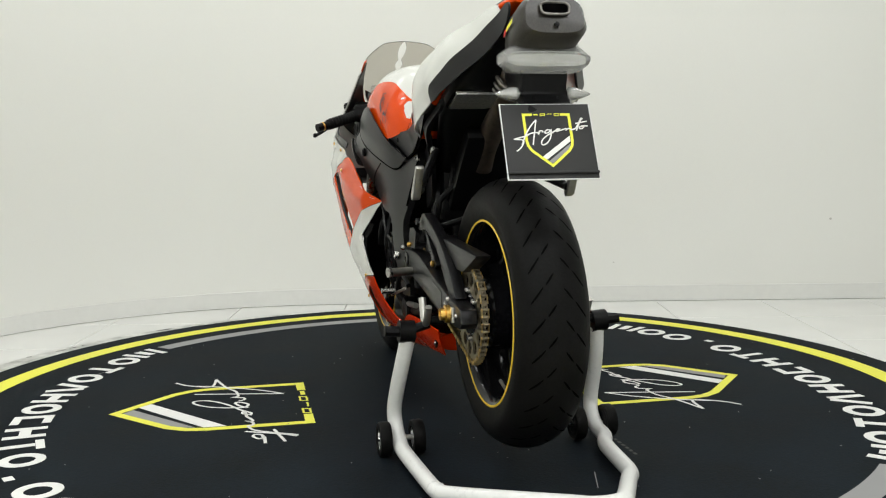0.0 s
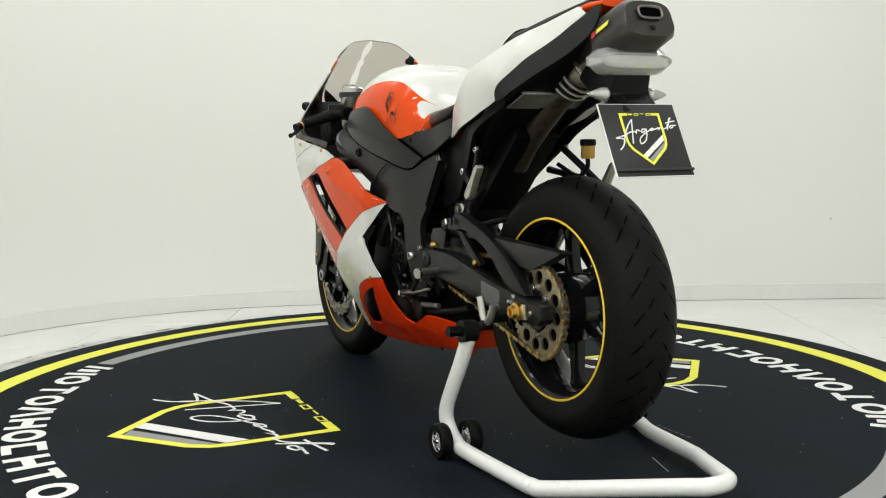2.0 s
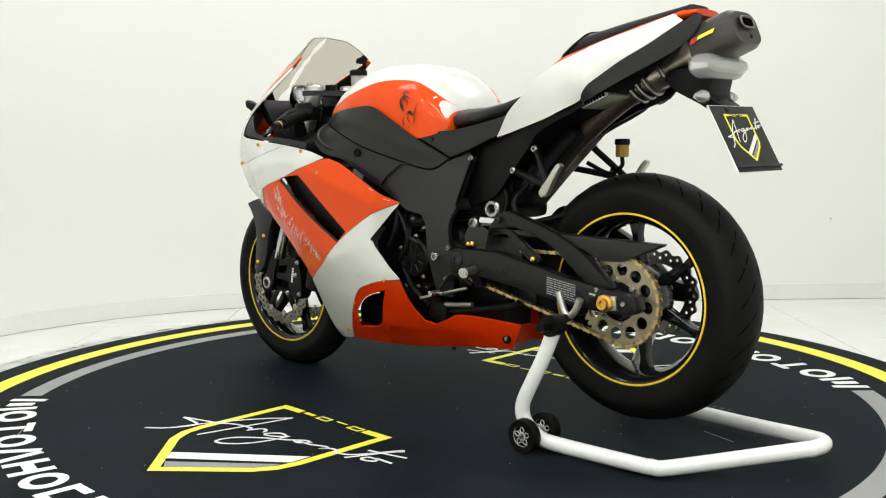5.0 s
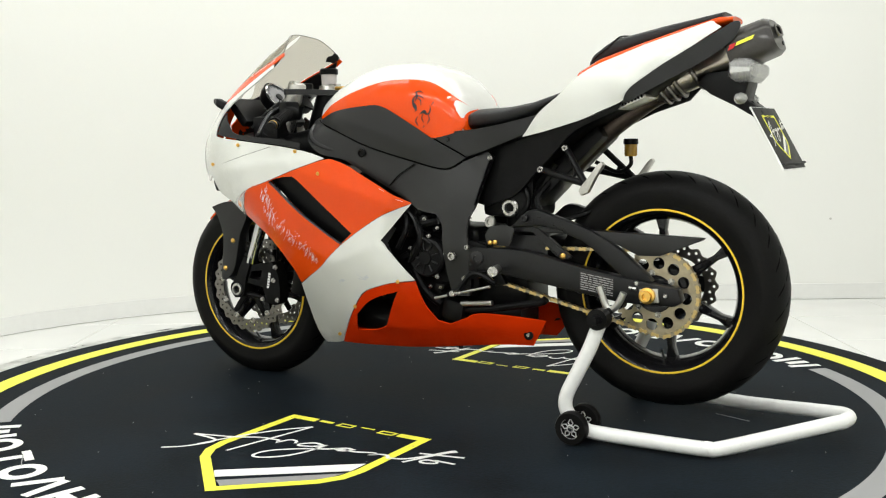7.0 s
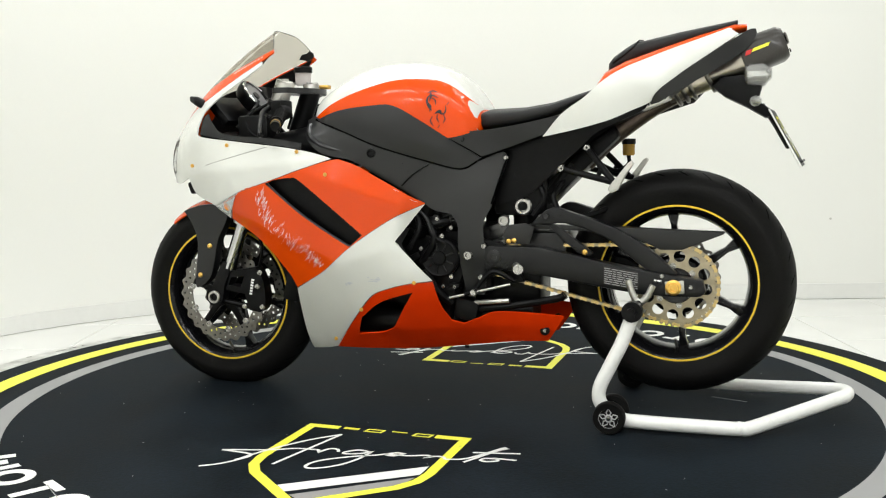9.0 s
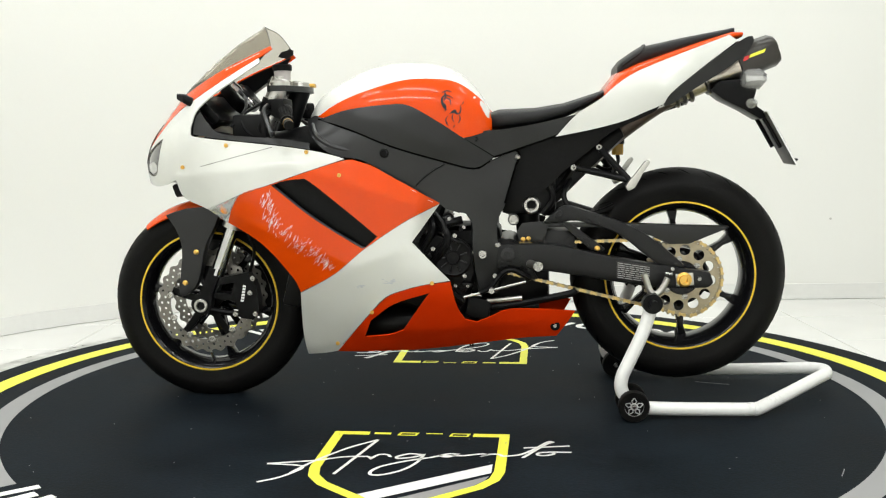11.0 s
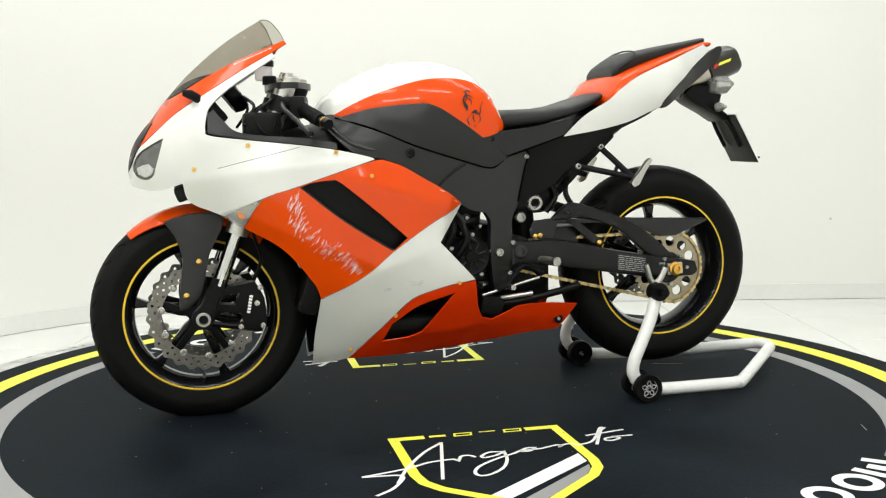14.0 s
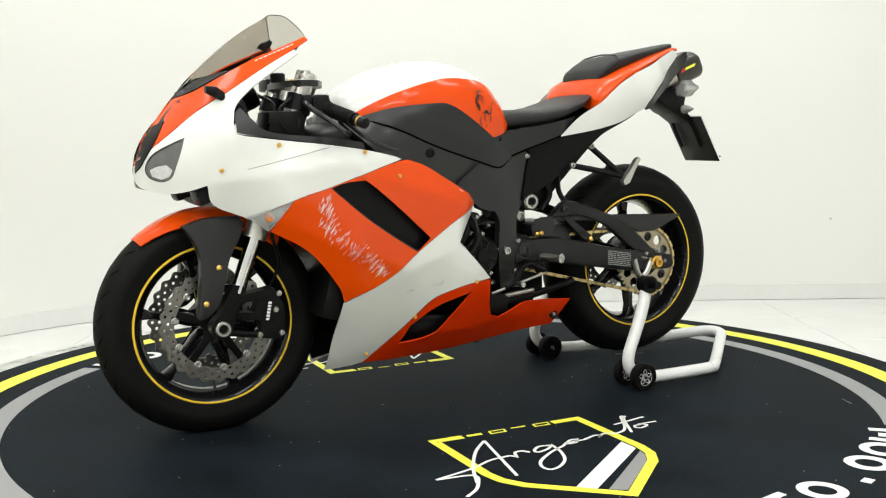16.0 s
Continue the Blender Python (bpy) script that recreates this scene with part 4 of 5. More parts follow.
def seat_and_tail():
    rows = [(-.128, .795, .828, .085), (-.142, .79, .842, .105), (-.175, .79, .853, .125), (-.279, .803, .856, .150), (-.359, .825, .868, .150), (-.43, .855, .890, .135), (-.478, .885, .905, .105)]
    part("rider_seat", loft_bm([oval(x, a, b, w, 3.0, 36) for x, a, b, w in rows]), LEATHER, BIKE, "black vinyl rider seat", smooth=50)
    white = [(-.335, .772), (-.391, .832), (-.455, .874), (-.494, .908), (-.55, .944), (-.645, .983), (-.818, 1.049), (-.842, 1.033), (-.80, 1.003), (-.742, .962), (-.700, .930), (-.662, .898), (-.640, .872), (-.623, .856), (-.58, .838), (-.519, .813), (-.43, .79)]
    pair("tail_panel", BIKE, PEARL, white, TAIL, "pearl white tail panel", thick=.004)
    dark = [(-.628, .852), (-.637, .873), (-.660, .897), (-.702, .930), (-.745, .962), (-.80, 1.000), (-.842, 1.027), (-.868, 1.043), (-.884, 1.045), (-.886, 1.03), (-.868, 1.000), (-.82, .962), (-.77, .931), (-.72, .902), (-.675, .874), (-.648, .857)]
    pair("tail_trim", BIKE, SATIN, dark, TAIL, "satin black tail trim", thick=.006, off=.004)
    rows = [(-.470, .84, .905, .150), (-.505, .875, .950, .174), (-.557, .922, .974, .170), (-.645, .962, 1.004, .144), (-.74, 1.0, 1.036, .106), (-.83, 1.036, 1.063, .068), (-.862, 1.046, 1.062, .05)]
    part("tail_cowl", loft_bm([oval(x, a, b, w, 2.6, 36) for x, a, b, w in rows]), ORANGE, BIKE, "orange tail cowl", smooth=50)
    rows = [(-.508, .940, .972, .095), (-.520, .94, .988, .106), (-.552, .955, 1.010, .110), (-.575, .965, 1.024, .108), (-.60, .975, 1.028, .100), (-.69, 1.005, 1.047, .084), (-.78, 1.035, 1.063, .066), (-.838, 1.055, 1.074, .05)]
    part("pillion_pad", loft_bm([oval(x, a, b, w, 3.2, 36) for x, a, b, w in rows]), LEATHER, BIKE, "black vinyl pillion pad", smooth=50)
    for s in (1, -1):
        part("pad_seam", tube_bm([(-.52, s * .107, .966), (-.548, s * .111, .985), (-.572, s * .107, 1.004), (-.585, s * .08, 1.024), (-.59, 0, 1.032)], .0022, 6, 5), BLACK, BIKE)
        part("cowl_mark", tube_bm([(-.60, s * .157, .962), (-.63, s * .146, .972)], .002, 6, 1), STICKER, BIKE)
    # under the tail
    part("undertray", loft_bm([oval(x, a, b, w, 3, 24) for x, a, b, w in ((-.25, .62, .76, .08), (-.40, .71, .82, .11), (-.52, .80, .90, .13), (-.66, .865, .955, .125), (-.76, .935, .995, .09), (-.84, .985, 1.03, .06))]), BLACK, BIKE)
    part("heat_shield", slab_bm([(-.58, .845), (-.668, .877), (-.672, .868), (-.60, .838)], -.128, .128, .003), FOIL, BIKE, "dimpled foil heat shield under the tail")
    slot = finish(box_bm((.0045, .016, .008), None, .001, 1), "shield_slot", GROOVE, 0)
    for s in (1, -1):
        for k in range(9):
            share("shield_slot", slot, BIKE, pose(-.592 - k * .0085, s * .124, .845 + k * .0031, 0, 22, 0))
    part("inner_mudguard", slab_bm([(-.28, .60), (-.44, .745), (-.52, .80), (-.535, .77), (-.43, .67), (-.33, .57)], -.065, .065, .01), BLACK, BIKE)
    # exhaust
    d = Vector((-.235, 0, .085)).normalized()
    up = Vector((-d.z, 0, d.x)) * -1

    def ring(base, w, h, hb, k=40):
        r = []
        for i in range(k):
            a = i * math.tau / k
            c, s = math.cos(a), math.sin(a)
            c, s = math.copysign(abs(c) ** .62, c), math.copysign(abs(s) ** .72, s)
            wide = w * (1 + .14 * (1 if s < 0 else 0) * abs(s))
            r.append(Vector(base) + Vector((0, 1, 0)) * wide * c + up * (h if s > 0 else hb) * s)
        return r
    if up.z < 0:
        up.negate()
    part("exhaust_cone", loft_bm([ring((-.755, 0, .935), .040, .030, .030), ring((-.80, 0, .953), .052, .036, .036), ring((-.862, 0, .977), .064, .043, .043)]), PIPE, BIKE, "titanium exhaust cone", smooth=40)
    part("mid_pipe", tube_bm([(-.72, .0, .905), (-.64, .0, .868), (-.56, 0, .815), (-.49, 0, .76), (-.43, 0, .70)], .030, 16, 6), RUST, BIKE, "heat-browned steel exhaust pipe")
    part("tray_fin", slab_bm([(-.765, .905), (-.725, .862), (-.63, .832), (-.55, .795), (-.47, .735), (-.46, .75), (-.53, .805), (-.62, .852), (-.70, .880)], -.075, -.065, .002), BLACK, BIKE)
    can = [ring((-.850, 0, .972), .060, .040, .040), ring((-.853, 0, .973), .070, .047, .047), ring((-.88, 0, .985), .072, .049, .050), ring((-.945, 0, 1.009), .069, .046, .048), ring((-.958, 0, 1.013), .060, .038, .040)]
    ex = part("silencer", loft_bm(can), TITAN, BIKE, "dark carbon under-tail silencer", smooth=40)
    face = Matrix.Translation((-.962, 0, 1.016)) @ Matrix(((d.x, 0, up.x, 0), (0, 1, 0, 0), (d.z, 0, up.z, 0), (0, 0, 0, 1)))
    slot = [(0.030 * math.copysign(abs(math.cos(a)) ** .5, math.cos(a)), 0.013 * math.copysign(abs(math.sin(a)) ** .6, math.sin(a))) for a in np.linspace(0, math.tau, 28, endpoint=False)]
    part("outlet_rim", tube_bm([face @ Vector((.002, y, z + .008)) for y, z in slot], .0028, 8, 1, closed=True), DISC, ex, "steel rim of the outlet slot")
    bm = bmesh.new()
    bm.faces.new([bm.verts.new(face @ Vector((.001, y, z + .008))) for y, z in slot])
    part("outlet", bm, GROOVE, ex, smooth=0)
    part("rivet", lathe_bm([(0, 0), (.006, 0), (.005, .003), (0, .004)], (0, 0, 0), "x", 12), BLACK, ex).matrix_basis = face @ pose(0, 0, -.026)
    for s in (1, -1):
        q = [Vector((-.858, s * .0752, .975)), Vector((-.872, s * .0754, .980)), Vector((-.876, s * .0752, .993)), Vector((-.862, s * .0752, .988))]
        bm = bmesh.new()
        bm.faces.new([bm.verts.new(p) for p in q])
        part("maker_mark", bm, REDINK, ex, smooth=0)
        bm = bmesh.new()
        o = Vector((-.017, 0, .0065))
        bm.faces.new([bm.verts.new(p) for p in (q[0] + o + Vector((0, 0, .003)), q[1] + o * 2.6 + Vector((0, 0, .003)), q[2] + o * 2.6, q[3] + o)])
        part("maker_bar", bm, MATYEL, ex, smooth=0)
    part("exhaust_pipe", tube_bm([(-.655, 0, .890), (-.70, .0, .908), (-.74, 0, .924), (-.785, .0, .942)], .040, 20, 6), PIPE, BIKE, "heat-tinted titanium exhaust pipe")
    me = finish(tube_bm([(.046 * math.cos(a), .046 * math.sin(a), 0) for a in np.linspace(0, math.tau, 24, endpoint=False)], .006, 8, 1, closed=True), "pipe_band", DISC)
    for x, z in ((-.672, .897), (-.692, .905), (-.712, .913), (-.760, .932)):
        share("pipe_band", me, BIKE, pose(x, 0, z, 0, -62, 0))
    # lamp, plate hanger, plate
    part("plate_hanger", slab_bm([(-.775, .900), (-.80, .925), (-.87, .93), (-.905, .90), (-.895, .86), (-.93, .835), (-.94, .82), (-.915, .815), (-.87, .842), (-.81, .872)], -.05, .05, .006), BLACK, BIKE, "black plate hanger")
    for y in (-.045, .045):
        part("hanger_strut", tube_bm([(-.905, y * .6, .85), (-.938, y, .80), (-.975, y, .735)], .006, 8, 3), BLACK, BIKE)
    sec = []
    for y, w in ((-.093, .38), (-.072, .86), (-.050, 1.0), (0, 1.0), (.050, 1.0), (.072, .86), (.093, .38)):
        sec.append([Vector((-.893 - .035 * c * (0.6 + 0.4 * w), y, .925 + .030 * w * s + .004)) for c, s in ((-1, -.7), (-.6, -1), (.5, -1), (1, -.3), (1, .4), (.4, 1), (-.6, 1), (-1, .7))])
    tl = part("tail_light", loft_bm(sec), LENS, BIKE, "clear lens tail light", smooth=0)
    sec = [[Vector((-.890 - .022 * c, y, .928 + .019 * w * s)) for c, s in ((-1, -1), (1, -.6), (1, .6), (-1, 1))] for y, w in ((-.083, .40), (-.066, .9), (0, 1), (.066, .9), (.083, .40))]
    part("reflector", loft_bm(sec), REFLECT, tl, smooth=20)
    for s in (1, -1):
        sec = []
        for y, w, h in ((.052, .010, .008), (.058, .016, .015), (.072, .015, .014), (.092, .010, .007), (.104, .003, .002)):
            sec.append([Vector((-.888 + w * math.cos(a), s * y, .859 + h * math.sin(a))) for a in np.linspace(0, math.tau, 12, endpoint=False)])
        sg = part("rear_indicator", loft_bm(sec), LENS, BIKE, "small clear arrow-shaped rear turn signal")
        part("reflector", loft_bm([[(v - Vector((-.888, s * .07, .859))) * .8 + Vector((-.888, s * .07, .859)) for v in r] for r in sec]), REFLECT, sg)
        part("stem", tube_bm([(-.885, s * .02, .86), (-.888, s * .054, .86)], .007, 8, 1), BLACK, sg)
    top, bot = Vector((-.929, .012, .835)), Vector((-1.011, .012, .687))
    dv = (bot - top)
    L = dv.length
    dv.normalize()
    nrm = Vector((-dv.z, 0, dv.x))
    if nrm.x > 0:
        nrm.negate()
    basis = Matrix.Translation(top) @ pose(0, 0, 0, 0, 0, -4.6) @ Matrix(((0, dv.x, nrm.x, 0), (-1, 0, 0, 0), (0, dv.z, nrm.z, 0), (0, 0, 0, 1)))
    pl = part("number_plate", box_bm((.184, L, .006), basis @ pose(0, L / 2, 0), .0015), INK, BIKE, "black plate with a yellow emblem")
    part("plate_rim", tube_bm([basis @ Vector(p) for p in ((-.093, 0, 0), (.093, 0, 0), (.093, L, 0), (-.093, L, 0))], .0025, 8, 1, closed=True), STICKER, pl)
    for o in emblem(pl, lambda u, v: (u, v + .022), .215, .0034, .0005, .013):
        o.matrix_basis = basis
        o.name = "plate_" + o.name
    part("plate_ledge", box_bm((.184, .006, .010), basis @ pose(0, L - .012, .005), .002), INK, pl)
    # rear brake fluid cup on the far flank
    cup = part("rear_reservoir", lathe_bm([(0, .715), (.016, .715), (.018, .72), (.018, .748), (0, .748)], (-.535, -.148, 0), "z", 20), FLUID, BIKE, "amber brake fluid cup with a black lid")
    part("lid", lathe_bm([(0, .748), (.020, .748), (.021, .752), (.020, .764), (0, .765)], (-.535, -.148, 0), "z", 20), BLACK, cup)
    part("reservoir_stay", tube_bm([(-.535, -.148, .715), (-.535, -.145, .69), (-.50, -.14, .67), (-.44, -.12, .70)], .006, 8, 5), BLACK, BIKE)


def pegs_and_controls():
    for s in (1, -1):
        h = part("pillion_hanger", tube_bm([(-.455, s * .125, .742), (-.50, s * .16, .69), (-.535, s * .185, .650)], .009, 10, 4), BLACK, BIKE, "black pillion peg bracket")
        part("lower_arm", tube_bm([(-.385, s * .125, .685), (-.46, s * .16, .668), (-.545, s * .185, .648)], .009, 10, 4), BLACK, h)
        part("brace", tube_bm([(-.50, s * .16, .69), (-.49, s * .16, .665)], .006, 8, 1), BLACK, h)
        for x, z in ((-.455, .742), (-.385, .685)):
            part("hanger_bolt", lathe_bm([(0, s * .130), (.009, s * .130), (.009, s * .137), (.007, s * .139), (.004, s * .139), (.0035, s * .134), (0, s * .134)], (x, 0, z), seg=16), STEEL, h)
        part("pillion_peg", slab_bm([(-.530, .622), (-.548, .630), (-.568, .668), (-.589, .700), (-.583, .708), (-.572, .700), (-.548, .668), (-.532, .650), (-.522, .634)], s * .186, s * .206, .003), ALU, BIKE, "folded aluminium pillion peg")
        part("rider_peg", tube_bm([(-.262, s * .145, .415), (-.282, s * .212, .416)], .0115, 14, 1), ALU, BIKE, "knurled aluminium rider peg")
        part("peg_end", tube_bm([(-.2822, s * .2125, .416), (-.2845, s * .2205, .416)], .014, 14, 1), STEEL, BIKE)
        part("rearset_plate", slab_bm([(-.155, .49), (-.19, .485), (-.225, .475), (-.27, .40), (-.285, .37), (-.255, .365), (-.235, .40), (-.20, .385), (-.155, .37)], s * .125, s * .142, .003, 0, [[(-.185, .46), (-.215, .455), (-.225, .43), (-.19, .41)]]), BLACK, BIKE, "black foot-rest plate")
        part("heel_guard", slab_bm([(-.232, .478), (-.30, .478), (-.315, .525), (-.288, .535), (-.24, .53), (-.225, .505)], s * .146, s * .150, .0015), SATIN, BIKE, "black heel guard plate")
        me_b = lathe_bm([(0, s * .152), (.007, s * .152), (.007, s * .156), (.003, s * .159), (0, s * .159)], (-.243, 0, .485), seg=12)
        part("guard_bolt", me_b, GOLD, BIKE)
        part("guard_bolt", lathe_bm([(0, s * .152), (.007, s * .152), (.007, s * .156), (.003, s * .159), (0, s * .159)], (-.258, 0, .487), seg=12), GOLD, BIKE)
    part("gear_lever", tube_bm([(-.262, .16, .375), (-.20, .168, .40), (-.15, .172, .35), (-.12, .175, .335)], .007, 8, 5), BLACK, BIKE)
    part("shift_rod", tube_bm([(-.075, .170, .322), (-.25, .168, .366)], .0042, 10, 1), ALU, BIKE, "aluminium gear shift rod")
    part("lever_tip", tube_bm([(-.155, .175, .345), (-.155, .215, .347)], .008, 10, 1), STEEL, BIKE)
    # folded side stand and its bracket
    part("side_stand", tube_bm([(-.11, .12, .283), (-.22, .125, .295), (-.37, .12, .323), (-.395, .12, .335)], .011, 10, 3), BLACK, BIKE, "folded black side stand")
    part("stand_bracket", box_bm((.07, .05, .06), pose(-.115, .12, .285, 0, -10, 0), .012), BLACK, BIKE)
    part("stand_spring", tube_bm([(-.14, .135, .305), (-.24, .135, .315)], .008, 10, 1), ALU, BIKE)
    for x in (-.205, -.212):
        part("drain_pin", tube_bm([(x + .12, .05, .19), (x + .118, .05, .155)], .003, 6, 1), BLACK, BIKE)
    # clip-ons
    for s in (1, -1):
        part("clip_on", tube_bm([(.46, s * .105, .872), (.43, s * .16, .860), (.385, s * .29, .815)], .011, 12, 3), BLACK, BIKE)
        gp = part("grip", tube_bm([(.425, s * .185, .850), (.392, s * .285, .820)], .0175, 16, 1), RUBBER, BIKE, "black rubber handlebar grip")
        me = finish(tube_bm([(.0178 * math.cos(a), .0178 * math.sin(a), 0) for a in np.linspace(0, math.tau, 14, endpoint=False)], .0014, 6, 1, closed=True), "grip_rib", BLACK)
        g0, g1 = Vector((.425, s * .185, .850)), Vector((.392, s * .285, .820))
        for k in range(9):
            share("grip_rib", me, gp, Matrix.Translation(g0.lerp(g1, .08 + k * .1)) @ (g1 - g0).to_track_quat("Z", "Y").to_matrix().to_4x4())
        part("bar_end", tube_bm([(.391, s * .288, .819), (.386, s * .303, .8145), (.378, s * .322, .809)], .0135, 14, 1), BLACK, BIKE, "bar end weight with a brass ring")
        part("bar_end_ring", tube_bm([(.387, s * .300, .8155), (.3855, s * .304, .8143)], .0142, 14, 1), GOLD, BIKE)
        part("switch_block", box_bm((.045, .05, .05), pose(.435, s * .165, .862, 0, 0, -s * 20), .01), BLACK, BIKE)
        part("lever_perch", box_bm((.05, .035, .03), pose(.455, s * .15, .872, 0, 0, -s * 15), .008), BLACK, BIKE)
        part("switch_cap", lathe_bm([(0, -.022), (.022, -.02), (.026, 0), (.024, .018), (0, .022)], (0, 0, 0), "y", 18), BLACK, BIKE).matrix_basis = pose(.432, s * .172, .853, 0, 0, -s * 18)
        part("hand_lever", tube_bm([(.475, s * .155, .870), (.478, s * .20, .852), (.455, s * .26, .822), (.432, s * .31, .792), (.425, s * .322, .787)], (.008, .005), 10, 5), SATIN, BIKE, "curved hand lever")
        part("lever_ball", lathe_bm([(0, -.008), (.006, -.006), (.008, 0), (.006, .006), (0, .008)], (.424, s * .324, .786), "z", 12), BLACK, BIKE)
    clamp = [(.385, .04), (.41, .10), (.43, .135), (.46, .14), (.485, .125), (.50, .05), (.50, -.05), (.485, -.125), (.46, -.14), (.43, -.135), (.41, -.10), (.385, -.04)]
    bm = bmesh.new()
    poly_bm([tuple(p) for p in smooth_line(clamp, 4)], .910, .926, bm)
    bmesh.ops.bevel(bm, geom=[e for e in bm.edges if e.calc_face_angle(0) > 1.2], offset=.004, segments=2, affect="EDGES", clamp_overlap=True)
    tc = part("top_yoke", bm, SATIN, BIKE, "black painted top yoke")
    for s in (1, -1):
        part("fork_cap", lathe_bm([(0, .926), (.028, .926), (.028, .938), (.022, .944), (.012, .946), (.012, .952), (0, .952)], (.452, s * .105, 0), "z", 24), ALU, tc)
        part("bar_clamp", tube_bm([(.468, s * .105, .885), (.482, s * .105, .845)], .036, 20, 1), BLACK, tc)
    part("steering_nut", lathe_bm([(0, .926), (.026, .926), (.024, .940), (.012, .943), (0, .940)], (.415, 0, 0), "z", 24), STEEL, tc)
    part("ignition", lathe_bm([(0, .926), (.02, .926), (.02, .948), (.016, .951), (0, .951)], (.495, 0, 0), "z", 20), BLACK, tc)
    part("brass_plate", box_bm((.05, .03, .012), pose(.41, -.07, .935), .003), GOLD, tc)
    cup = part("front_reservoir", lathe_bm([(0, .945), (.023, .945), (.025, .95), (.026, .985), (0, .985)], (.50, -.125, 0), "z", 24), CUP, BIKE, "milky brake fluid cup with a black lid")
    part("lid", lathe_bm([(0, .985), (.029, .985), (.030, .990), (.030, 1.001), (.026, 1.005), (0, 1.005)], (.50, -.125, 0), "z", 24), BLACK, cup)
    part("master_cylinder", box_bm((.04, .08, .035), pose(.475, -.14, .925), .01), BLACK, BIKE)
    # instruments
    turn = pose(.60, .02, .905, 0, -52, 0)
    gauge = part("tachometer", lathe_bm([(0, -.03), (.05, -.028), (.058, -.01), (.060, .008), (.054, .012), (.050, .006), (0, .005)], (0, 0, 0), "z", 36), BLACK, BIKE, "round tachometer with a white dial")
    gauge.matrix_basis = turn
    part("dial", lathe_bm([(0, .0056), (.049, .0056), (.049, .0075), (0, .0075)], (0, 0, 0), "z", 36), DIAL, gauge)
    part("dial_ring", tube_bm([(.052 * math.cos(a), .052 * math.sin(a), .010) for a in np.linspace(0, math.tau, 32, endpoint=False)], .004, 8, 1, closed=True), CHROME, gauge)
    bm = bmesh.new()
    for k in range(13):
        a = radians(-30 + k * 20)
        stroke_bm([(.038 * math.cos(a), .038 * math.sin(a)), (.046 * math.cos(a), .046 * math.sin(a))], .003, .0077, .0085, 1, False, bm)
    stroke_bm([(0, 0), (-.03, .02)], .003, .0077, .009, 1, False, bm)
    part("dial_mark", bm, INK, gauge, smooth=0)
    part("dial_hub", lathe_bm([(0, .0075), (.013, .0075), (.012, .012), (0, .012)], (0, 0, 0), "z", 16), SATIN, gauge)
    part("display", box_bm((.08, .10, .04), pose(.60, -.075, .90, 0, -52, 0), .01), BLACK, BIKE)
    part("dash_panel", box_bm((.10, .30, .03), pose(.66, 0, .86, 0, -50, 0), .01), BLACK, BIKE)
    part("cockpit_box", box_bm((.10, .10, .09), pose(.53, .12, .80), .012), BLACK, BIKE, "black box inside the cockpit")
    for s in (1, -1):
        for pts in ([(.50, s * .12, .88), (.55, s * .16, .84), (.53, s * .17, .79), (.46, s * .14, .77)], [(.46, s * .14, .86), (.50, s * .17, .81), (.47, s * .15, .76)], [(.57, s * .05, .89), (.55, s * .13, .86), (.58, s * .17, .81)]):
            part("cable", tube_bm(pts, .0045, 8, 6), BLACK, BIKE)


